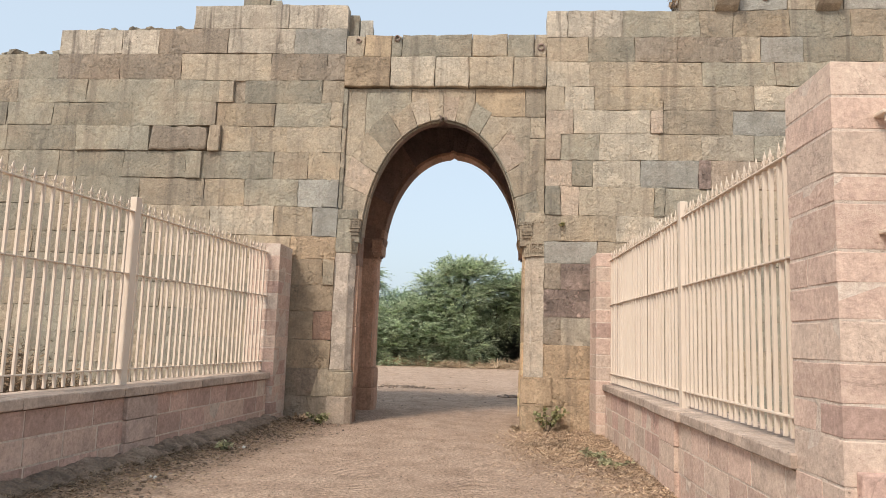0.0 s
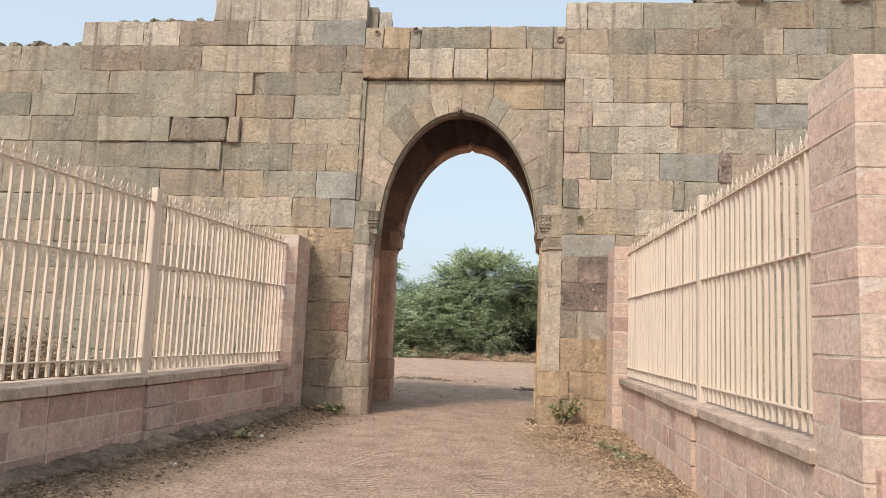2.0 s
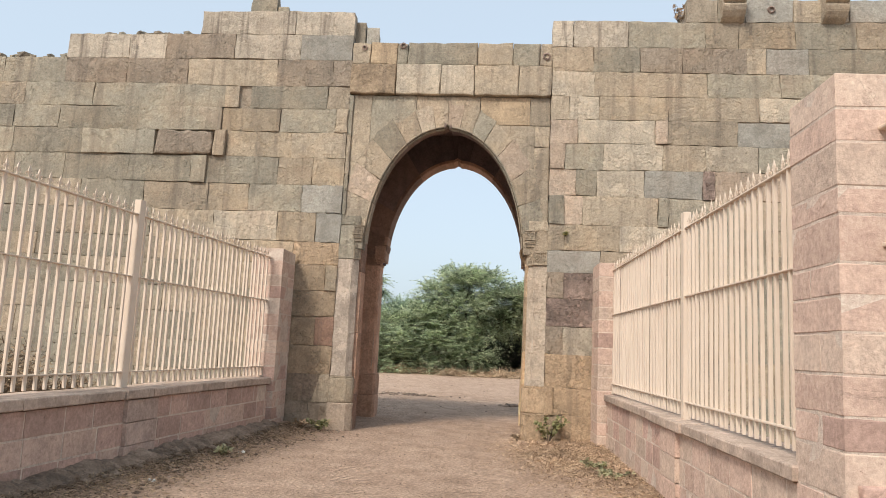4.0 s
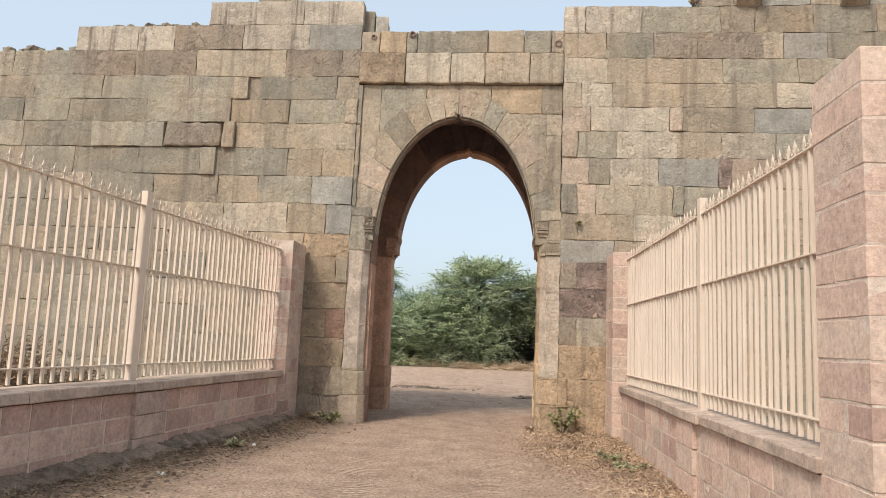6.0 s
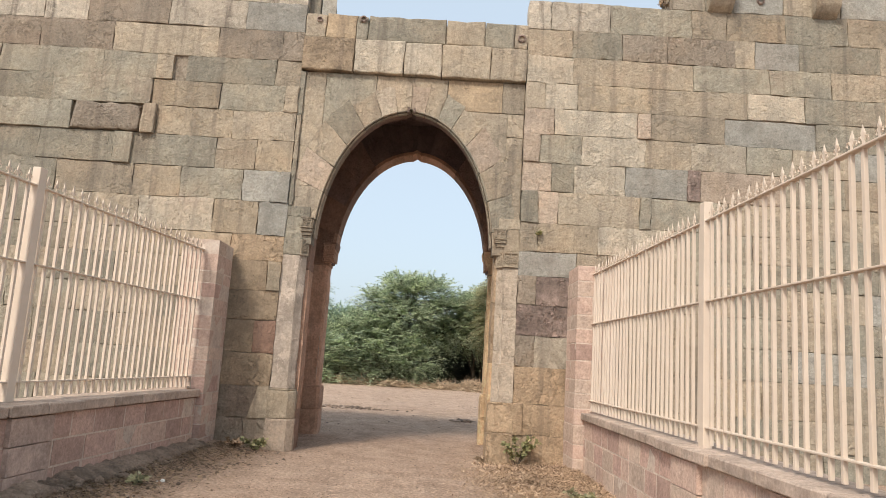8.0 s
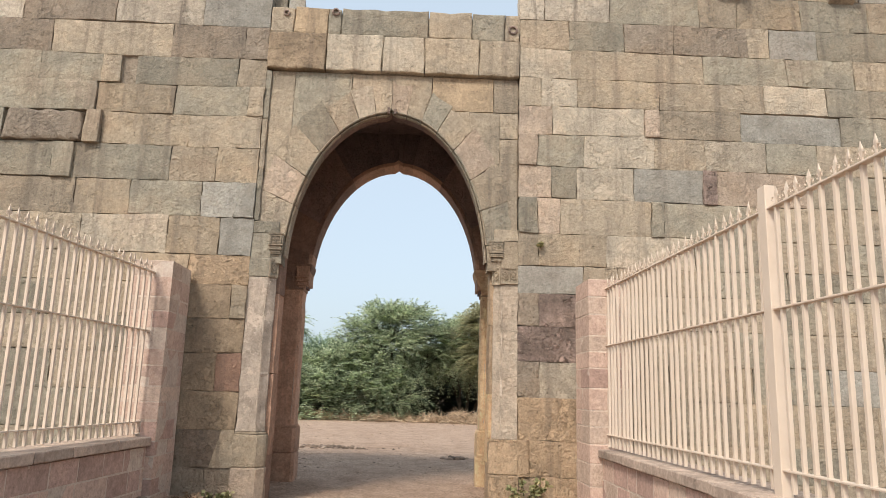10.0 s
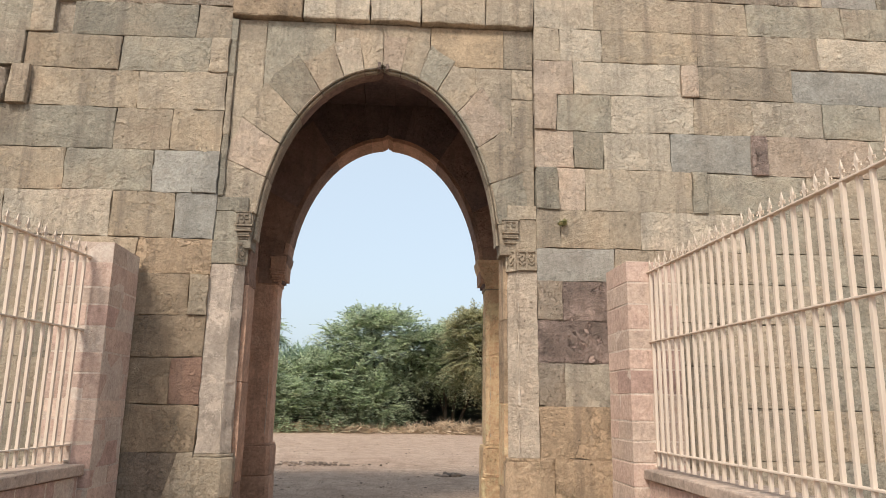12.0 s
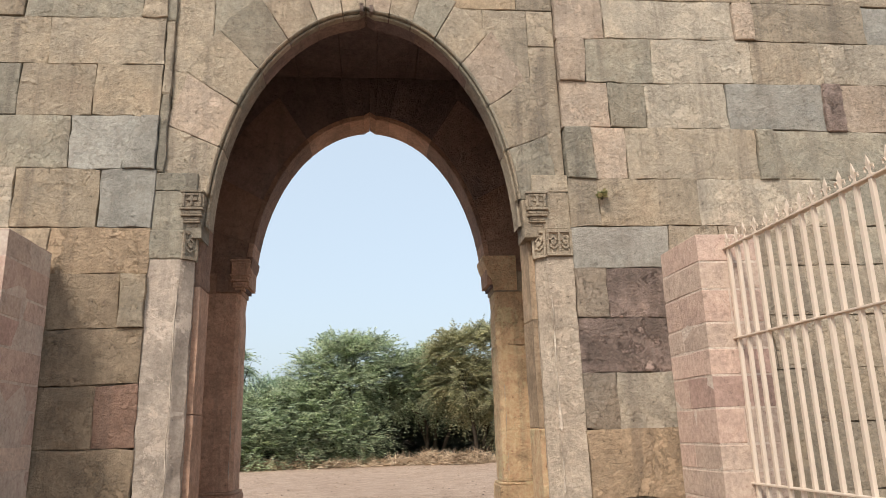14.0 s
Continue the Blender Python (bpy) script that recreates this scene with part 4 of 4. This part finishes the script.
L_SLOPE = 0.082
plinth((-3.685 + L_SLOPE * (3.2 - 12.4) - 0.055, 3.2, 0), L_SLOPE, 9.22, 0.42, "low wall of mauve and pink sandstone blocks with grey coping", (5.27,), -1)
plinth((2.015, 4.86, 0), 0.0, 7.56, 0.42, "low wall of pink sandstone blocks with grey coping", (3.25,), 1)
railing((-3.885 + 0.112 * (3.2 - 12.4), 3.2, 0), 0.112, 9.22, (1.15, 5.31), "cream painted steel picket railing with spear finials")
railing((2.205, 4.90, 0), -0.013, 7.52, (3.21,), "cream painted steel picket railing with spear finials")
pillar(-4.16, -3.65, 12.42, 13.22, 3.16, 14, "pink sandstone block pillar against the old wall")
pillar(1.86, 2.42, 12.40, 13.14, 3.12, 13, "pink sandstone block pillar against the old wall")
big = pillar(2.00, 2.72, 4.24, 4.88, 3.27, 15, "tall pink sandstone gate pillar with hinge hooks")
bm = bmesh.new()
box_bm(bm, 2.06, 2.74, 4.17, 4.26, -0.1, 0.90, 0.012)
part("plinth_block", bm, PINK[2], big)
for z in (2.93, 2.24):
    bm = bmesh.new()
    box_bm(bm, 2.235, 2.36, 4.13, 4.26, z - 0.010, z + 0.014, 0.006)
    tube_bm(bm, [(2.27, 4.16, z - 0.05), (2.27, 4.16, z)], [0.014, 0.014], 8)
    part("hinge_hook", bm, CREAM, big, "cream painted iron hinge hook")

# grey cement footing showing under the left plinth, broken along its edge
bm = bmesh.new()
n = 260
prev = None
for k in range(n + 1):
    y = 3.2 + 9.2 * k / n
    e = -3.685 + L_SLOPE * (y - 12.4)
    w = 0.17 + 0.08 * noise.noise((y * 1.7, 0, 0)) + 0.05 * noise.noise((y * 6, 3, 0)) + 0.02 * noise.noise((y * 19, 3, 0))
    h = 0.15 + 0.04 * noise.noise((y * 2.2, 5, 0)) + 0.02 * noise.noise((y * 9, 5, 0))
    row = []
    for i, (out, up) in enumerate(((-0.15, 1.35), (-0.02, 1.25), (w * 0.25, 1.12), (w * 0.55, 1.0), (w * 0.80, 0.92), (w, 0.70), (w + 0.015, 0.35), (w + 0.05, -0.10), (w + 0.10, -0.8))):
        rough = 0.022 * noise.noise((y * 11, i * 1.7, 2)) + 0.012 * noise.noise((y * 29, i * 2.9, 6))
        row.append(bm.verts.new((e + out + rough * (i > 1), y, h * up + rough * (i > 0))))
    if prev:
        for i in range(8):
            bm.faces.new((prev[i], prev[i + 1], row[i + 1], row[i]))
    prev = row
footing = from_bm("footing", bm, FOOTING)
tagged(footing, "broken grey cement footing along the low wall", "footing", kind="structure")

# ---- trees and bushes beyond the gate ----
def leaf_spray(V, F, p, d, rg, length, leaf, pairs):
    """A drooping feathery twig: paired slim leaves along a bent stem."""
    side = d.cross(Vector((0, 0, 1)))
    side = side.normalized() if side.length > 1e-3 else Vector((1, 0, 0))
    bend = rg.uniform(0.2, 0.55)
    for i in range(pairs):
        f = (i + 1) / pairs
        q = p + d * (length * f) + Vector((0, 0, -bend * length * f * f))
        l, w = leaf * rg.uniform(0.7, 1.4) * (1.15 - 0.5 * f), leaf * 0.24
        for s in (-1, 1):
            out = (side * s + d * 0.8 + Vector((rg.uniform(-.3, .3), rg.uniform(-.3, .3), rg.uniform(-.35, .15)))).normalized()
            up = out.cross(Vector((rg.uniform(-.35, .35), rg.uniform(-.35, .35), 1))).normalized() * w
            k = len(V)
            V += [q, q + out * l * 0.5 + up, q + out * l, q + out * l * 0.5 - up]
            F.append((k, k + 1, k + 2, k + 3))


def thorn_tree(name, x, y, lobes, sprays, material, seed, label, leaf=0.19, droop=0.0, base_r=0.12):
    """A spreading thorn tree: several tapered stems, limbs into each lobe, a crown of feathery twigs with gaps.
    lobes: (dx, dy, z, rx, rz)."""
    rg = random.Random(seed)
    root = tagged(new(name, None), label, "tree" if name == "tree" else "bush", "thorn trees beyond the gate")
    root.matrix_world = Matrix.Translation((x, y, ground_z(x, y) - 0.05))
    bm = bmesh.new()
    V, F = [], []
    total = sum(r * r for _, _, _, r, _ in lobes)
    for dx, dy, z, rx, rz in lobes:
        c = Vector((dx, dy, z))
        b0 = Vector((rg.uniform(-0.25, 0.25) + dx * 0.25, rg.uniform(-0.25, 0.25), 0))
        mid = b0.lerp(c, 0.45) + Vector((rg.uniform(-.3, .3), rg.uniform(-.3, .3), 0.25))
        tube_bm(bm, [b0, b0.lerp(mid, 0.5) + Vector((0, 0, 0.15)), mid, c], [base_r, base_r * 0.8, base_r * 0.5, base_r * 0.18], 6)
        for k in range(6):
            e = c + Vector((rg.gauss(0, 0.5) * rx, rg.gauss(0, 0.5) * rx, rg.gauss(0.1, 0.45) * rz))
            tube_bm(bm, [mid.lerp(c, rg.uniform(0.2, 0.9)), mid.lerp(e, 0.6) + Vector((0, 0, 0.1)), e], [base_r * 0.3, base_r * 0.2, 0.008], 4)
        # twigs gather in clumps, so that the outline breaks up and gaps show
        clumps = max(10, int(30 * rx * rx / 2.2))
        per = max(3, int(1.05 * sprays * rx * rx / total / clumps))
        for _ in range(clumps):
            u = Vector((rg.gauss(0, 1), rg.gauss(0, 1), rg.gauss(0.25, 1))).normalized()
            f = rg.uniform(0.45, 1.0) ** 0.6
            cc = c + Vector((u.x * rx * f, u.y * rx * f, u.z * rz * f))
            cr = rg.uniform(0.22, 0.5) * rx * 0.5
            for _ in range(per):
                w = Vector((rg.gauss(0, 1), rg.gauss(0, 1), rg.gauss(0, 0.6)))
                p = cc + w * cr * 0.55
                if p.z < 0.05:
                    continue
                d = (u * 1.0 + w * 0.5 + Vector((0, 0, 0.15 - droop))).normalized()
                leaf_spray(V, F, p, d, rg, rg.uniform(0.6, 1.4), leaf, 8)
    part("trunk", bm, BARK, root)
    link_mesh("crown", V, F, material, root)
    return root


# wide crown in the middle, reaching the ground on its left, hollow under its right
thorn_tree("tree", -1.6, 46.5, [(-0.6, 0, 5.1, 1.9, 1.15), (1.0, 0.3, 5.3, 1.8, 1.1), (-1.9, -0.2, 4.5, 1.3, 0.9), (0.2, -0.8, 3.6, 2.0, 1.2), (2.4, 0.2, 4.3, 1.6, 1.0), (-1.2, -1.4, 2.3, 1.7, 1.2), (0.3, -2.0, 1.1, 1.6, 1.1), (-1.6, -1.6, 0.8, 1.6, 0.9), (0.9, -1.2, 2.1, 1.1, 0.9), (-0.2, 0.6, 5.9, 1.0, 0.6)],
           4600, LEAF, 21, "spreading green thorn tree with a feathery crown")
thorn_tree("tree", 3.0, 48.0, [(-1.0, 0, 4.6, 1.8, 1.1), (0.6, 0.2, 5.0, 1.8, 1.2), (-0.8, -0.4, 3.5, 1.8, 0.8), (1.6, -0.6, 3.6, 1.7, 1.0)],
           3600, LEAF, 22, "green thorn tree with a dark hollow under its crown")
thorn_tree("tree", 5.0, 44.5, [(-0.9, 0, 5.3, 1.3, 1.1), (0.4, 0.3, 5.6, 1.5, 1.1), (-0.7, -0.3, 3.9, 1.5, 1.0), (0.8, 0, 3.4, 1.7, 1.2), (1.9, -0.3, 2.2, 1.3, 1.2)],
           3400, LEAF_OLIVE, 23, "olive-green thorn tree with sparse twiggy crown")
thorn_tree("bush", -5.6, 45.0, [(0, 0, 2.4, 1.9, 1.2), (-1.8, 0.2, 2.3, 1.8, 1.2), (1.5, 0, 2.7, 1.7, 1.1), (0.4, -1.0, 1.6, 1.8, 1.1), (-1.6, -0.8, 1.3, 1.7, 1.1), (2.3, -0.8, 1.6, 1.5, 1.1), (0.2, -1.2, 0.7, 1.8, 0.8), (-2.2, -1.0, 0.7, 1.6, 0.8)],
           4000, LEAF, 24, "dense green thorn bush reaching the ground")
thorn_tree("bush", -10.2, 46.0, [(0, 0, 2.8, 2.0, 1.3), (-2.0, 0.2, 2.5, 1.9, 1.3), (1.8, 0, 2.7, 1.8, 1.2), (0, -0.8, 1.3, 2.0, 1.1), (2.2, -0.5, 1.2, 1.6, 1.0)],
           3000, LEAF, 25, "dense green thorn bush reaching the ground")
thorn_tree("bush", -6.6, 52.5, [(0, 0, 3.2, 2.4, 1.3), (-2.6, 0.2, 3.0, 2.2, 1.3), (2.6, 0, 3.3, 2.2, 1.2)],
           2600, LEAF_HAZE, 26, "green thorn bush standing farther back, leaves coloured pale for haze")
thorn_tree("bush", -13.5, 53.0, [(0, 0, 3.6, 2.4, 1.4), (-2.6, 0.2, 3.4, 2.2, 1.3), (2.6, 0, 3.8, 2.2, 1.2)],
           2200, LEAF_HAZE, 27, "green thorn bush standing farther back, leaves coloured pale for haze")
thorn_tree("tree", 9.5, 46.0, [(0, 0, 4.8, 2.0, 1.3), (-2.0, 0.2, 3.6, 1.8, 1.3), (1.8, 0, 3.9, 1.8, 1.2), (0, -0.8, 1.9, 2.0, 1.4)],
           2600, LEAF, 28, "green thorn tree beside the open yard")
# thicket added behind the hollow; its dark leaves read as shade
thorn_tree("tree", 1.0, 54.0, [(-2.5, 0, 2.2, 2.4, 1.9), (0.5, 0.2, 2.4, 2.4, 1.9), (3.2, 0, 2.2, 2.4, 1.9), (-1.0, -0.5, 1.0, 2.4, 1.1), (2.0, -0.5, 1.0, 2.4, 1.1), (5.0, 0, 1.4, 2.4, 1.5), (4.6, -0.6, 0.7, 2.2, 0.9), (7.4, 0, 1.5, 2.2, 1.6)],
           11000, LEAF_DARK, 29, "thicket of thorn trees behind the hollow, leaves coloured dark for shade")
thorn_tree("tree", -8.6, 50.0, [(0.2, 0, 5.7, 0.6, 0.5), (0.9, 0.1, 5.55, 0.45, 0.4), (-0.8, 0, 5.2, 0.6, 0.5)],
           520, LEAF, 30, "tall thin tree showing over the bushes")

# dry brush heaped at the foot of the trees
def brush_heap(x, y, w, h, seed):
    rg = random.Random(seed)
    V, F = [], []
    for _ in range(700):
        a = rg.gauss(0, 0.42) * w
        p = Vector((x + a, y + rg.gauss(0, 0.35), rg.uniform(0, 1) ** 1.5 * h * math.exp(-(a / w) ** 2 * 1.5)))
        d = Vector((rg.gauss(0, 1), rg.gauss(0, 0.6), rg.gauss(0.25, 0.45))).normalized() * rg.uniform(0.12, 0.45)
        n = d.cross(Vector((rg.gauss(0, 1), rg.gauss(0, 1), rg.gauss(0, 1)))).normalized() * rg.uniform(0.008, 0.02)
        k = len(V)
        V += [p - n, p + n, p + d + n * 0.5, p + d - n * 0.5]
        F.append((k, k + 1, k + 2, k + 3))
    ob = link_mesh("brush_heap", V, F, BRUSH)
    return tagged(ob, "heap of dry brown brushwood under the bushes", "brushwood", kind="stuff")


for i, (x, y, w, h) in enumerate(((-6.3, 43.2, 1.6, 0.55), (-3.6, 43.0, 1.6, 0.35), (-0.6, 43.2, 1.7, 0.30), (2.4, 42.6, 1.3, 0.65), (4.4, 42.2, 1.5, 0.60), (-9.3, 43.5, 1.8, 0.5), (7.2, 42.8, 1.7, 0.5), (-5.0, 42.8, 1.5, 0.4), (-2.1, 42.7, 1.6, 0.32), (1.0, 42.7, 1.4, 0.42), (3.4, 42.0, 1.2, 0.5))):
    brush_heap(x, y, w, h, 60 + i)

def dry_shrub(x, y, r, h, seed):
    """A low tangle of dry dark twigs."""
    rg = random.Random(seed)
    root = tagged(new("dry_shrub", None), "tangled dry brown shrub behind the railing", "shrub", "dry shrubs behind the railing")
    root.matrix_world = Matrix.Translation((x, y, ground_z(x, y) - 0.02))
    bm = bmesh.new()
    V, F = [], []
    for _ in range(34):
        t = rg.uniform(0, 2 * math.pi)
        e = Vector((math.cos(t) * r * rg.uniform(0.3, 1), math.sin(t) * r * rg.uniform(0.3, 1), h * rg.uniform(0.4, 1)))
        m = e * 0.5 + Vector((rg.gauss(0, 0.08), rg.gauss(0, 0.08), h * 0.12))
        tube_bm(bm, [(e.x * 0.1, e.y * 0.1, 0), m, e], [0.012, 0.007, 0.003], 4)
        for _ in range(36):
            p = m.lerp(e, rg.random()) + Vector((rg.gauss(0, 0.09), rg.gauss(0, 0.09), rg.gauss(0, 0.09)))
            d = Vector((rg.gauss(0, 1), rg.gauss(0, 1), rg.gauss(0.2, 0.7))).normalized() * rg.uniform(0.05, 0.16)
            n = d.cross(Vector((rg.gauss(0, 1), rg.gauss(0, 1), rg.gauss(0, 1)))).normalized() * 0.008
            k = len(V)
            V += [p - n, p + n, p + d + n * 0.4, p + d - n * 0.4]
            F.append((k, k + 1, k + 2, k + 3))
    part("stem", bm, BARK, root)
    link_mesh("foliage", V, F, LITTER, root)
    return root


for i, (x, y, r, h) in enumerate(((-6.2, 8.6, 0.8, 1.25), (-7.0, 9.6, 0.9, 1.35), (-5.9, 7.6, 0.7, 1.15), (-7.6, 10.9, 0.9, 1.2), (-6.4, 10.4, 0.6, 0.9))):
    dry_shrub(x, y, r, h, 80 + i)

# ---- litter on the ground ----
def scatter(name, count, place, size, material, seed, label, category, lift=0.012, slim=0.35, up=0.35):
    rg = random.Random(seed)
    V, F = [], []
    for _ in range(count):
        x, y = place(rg)
        s = size * rg.uniform(0.5, 1.5)
        t = rg.uniform(0, 2 * math.pi)
        d = Vector((math.cos(t), math.sin(t), rg.uniform(-up, up)))
        n = Vector((-math.sin(t), math.cos(t), rg.uniform(-0.6, 0.6))) * slim
        p = Vector((x, y, ground_z(x, y) + lift + abs(d.z) * s * 0.5 + rg.uniform(0, lift)))
        k = len(V)
        V += [p - d * s * 0.5, p + n * s * 0.5 + Vector((0, 0, s * 0.1)), p + d * s * 0.5, p - n * s * 0.5 + Vector((0, 0, s * 0.1))]
        F.append((k, k + 1, k + 2, k + 3))
    return tagged(link_mesh(name, V, F, material), label, category, kind="stuff")


def left_bank(rg):
    y = rg.uniform(4.5, 13.0)
    return -3.685 + L_SLOPE * (y - 12.4) + 0.12 + abs(rg.gauss(0, 0.42)), y


def right_bank(rg):
    y = 5.5 + 7.4 * rg.random() ** 0.8
    return 1.97 - abs(rg.gauss(0, 0.50)), y


def right_heap(rg):
    return 1.10 + rg.gauss(0, 0.42), 11.2 + rg.gauss(0, 1.05)


def anywhere(rg):
    return rg.uniform(-3.4, 1.9), rg.uniform(3.5, 26)


scatter("leaf_litter", 6500, left_bank, 0.042, LITTER, 1, "brown dry leaves and twigs along the low wall", "leaf litter")
scatter("straw", 8000, left_bank, 0.042, LITTER, 12, "matted brown dry straw and twigs along the low wall", "straw", 0.016, 0.12, 0.6)
scatter("leaf_litter", 15000, right_bank, 0.050, STRAW, 2, "dry straw and leaves along the low wall", "leaf litter", 0.014, 0.16, 0.5)
scatter("straw", 13000, right_heap, 0.060, STRAW, 3, "heap of yellow dry straw beside the gate", "straw", 0.02, 0.12, 0.6)
def yard(rg):
    return rg.uniform(-9, 8), rg.uniform(17, 42)


scatter("leaf_litter", 420, yard, 0.09, LITTER, 7, "dry twigs and leaves scattered over the yard", "leaf litter", 0.006, 0.3, 0.2)
scatter("leaf_litter", 9000, anywhere, 0.024, LITTER, 4, "scattered dry leaves on the dirt track", "leaf litter", 0.004)


def pebbles(count, place, size, seed, label):
    rg = random.Random(seed)
    bm = bmesh.new()
    V, F = [], []
    base = bmesh.new()
    bmesh.ops.create_icosphere(base, subdivisions=1, radius=1.0)
    co, tri = [v.co.copy() for v in base.verts], [[v.index for v in f.verts] for f in base.faces]
    base.free()
    bm.free()
    for _ in range(count):
        x, y = place(rg)
        s = size * rg.uniform(0.4, 1.6)
        k, z = len(V), ground_z(x, y)
        q = Vector((rg.uniform(0.7, 1.3), rg.uniform(0.7, 1.3), rg.uniform(0.4, 0.8))) * s
        V += [(x + c.x * q.x * rg.uniform(0.85, 1.1), y + c.y * q.y * rg.uniform(0.85, 1.1), z + s * 0.15 + c.z * q.z) for c in co]
        F += [[i + k for i in t] for t in tri]
    return tagged(link_mesh("pebbles", V, F, PEBBLE), label, "pebbles", kind="stuff")


pebbles(420, left_bank, 0.022, 5, "small stones and rubble along the low wall")
bm = bmesh.new()
rg = random.Random(17)
for _ in range(150):            # broken cement and stones along the footing
    y = rg.uniform(4.5, 12.3)
    rock_bm(bm, (-3.685 + L_SLOPE * (y - 12.4) + rg.uniform(0.02, 0.26), y, 0.06 + rg.uniform(-0.02, 0.04)), rg.uniform(0.02, 0.075), rg)
tagged(from_bm("rubble", bm, FOOTING), "broken grey cement and stones along the footing", "rubble", kind="stuff")
pebbles(900, anywhere, 0.009, 6, "small stones on the dirt track")
pebbles(150, lambda rg: (rg.uniform(-6, 4), rg.uniform(17, 40)), 0.022, 8, "clods and stones in the open yard")
# a low ridge of turned soil lying across the yard
pebbles(150, lambda rg: (-2.6 + rg.gauss(0, 0.55), 23.4 + rg.gauss(0, 0.20)), 0.045, 9, "ridge of turned soil and clods in the yard")
pebbles(40, lambda rg: (0.75 + rg.gauss(0, 0.12), 21.1 + rg.gauss(0, 0.12)), 0.06, 10, "small heap of dark clods in the yard")


def weed(x, y, h, r, leaves, seed, label, z=None, material=WEED):
    """A small leafy weed."""
    rg = random.Random(seed)
    root = tagged(new("weed", None), label, "plant", "weeds at the foot of the walls")
    root.matrix_world = Matrix.Translation((x, y, (ground_z(x, y) if z is None else z) - 0.01))
    bm = bmesh.new()
    V, F = [], []
    for k in range(9):
        t = rg.uniform(0, 2 * math.pi)
        e = Vector((math.cos(t) * r * rg.uniform(0.3, 1), math.sin(t) * r * rg.uniform(0.2, 0.8), h * rg.uniform(0.5, 1)))
        m = e * 0.5 + Vector((0, 0, h * 0.15))
        tube_bm(bm, [(0, 0, 0), m, e], [0.006, 0.004, 0.002], 4)
        for _ in range(leaves // 9):
            f = rg.uniform(0.25, 1)
            p = m.lerp(e, (f - 0.5) * 2) if f > 0.5 else m * (f * 2)
            d = Vector((rg.gauss(0, 1), rg.gauss(0, 1), rg.gauss(0.2, 0.6))).normalized()
            s = rg.uniform(0.04, 0.085)
            n = d.cross(Vector((rg.gauss(0, 1), rg.gauss(0, 1), 1))).normalized() * s * 0.33
            k0 = len(V)
            V += [p, p + d * s * 0.5 + n, p + d * s, p + d * s * 0.5 - n]
            F.append((k0, k0 + 1, k0 + 2, k0 + 3))
    part("stem", bm, BARK, root)
    link_mesh("foliage", V, F, material, root)
    return root


weed(1.10, 12.90, 0.50, 0.36, 360, 1, "green leafy weed at the foot of the gate jamb")
weed(-2.95, 13.02, 0.22, 0.20, 160, 2, "low green weed at the foot of the old wall")
weed(-3.25, 12.95, 0.16, 0.25, 140, 3, "low withered weed at the foot of the old wall", None, STRAW)
weed(-3.45, 9.6, 0.12, 0.16, 90, 4, "low withered weed in the leaf litter", None, LEAF_OLIVE)
weed(1.55, 10.2, 0.13, 0.34, 150, 5, "low yellowing weed in the straw beside the low wall", None, LEAF_OLIVE)
weed(1.62, 9.5, 0.11, 0.30, 130, 6, "low yellowing weed in the straw beside the low wall", None, LEAF_OLIVE)
weed(0.55, 13.05, 0.14, 0.14, 80, 7, "dark withered weed at the gate jamb", None, BRUSH)
weed(3.45, 13.45, 0.45, 0.18, 90, 8, "dry weed growing on the wall top", 7.90, BRUSH)
weed(1.34, 13.16, 0.07, 0.035, 45, 9, "small green tuft growing in a wall joint", 3.68)


def litter_bit(x, y, seed, s=0.045):
    rg = random.Random(seed)
    bm = bmesh.new()
    for k in range(3):
        rock_bm(bm, (x + rg.uniform(-s, s), y + rg.uniform(-s, s), ground_z(x, y) + 0.02), s * rg.uniform(0.3, 0.6), rg)
    return tagged(from_bm("litter", bm, WHITE_BIT), "crumpled white paper litter by the low wall", "litter")


litter_bit(-3.45, 7.6, 1)
litter_bit(-3.30, 9.9, 2, 0.05)
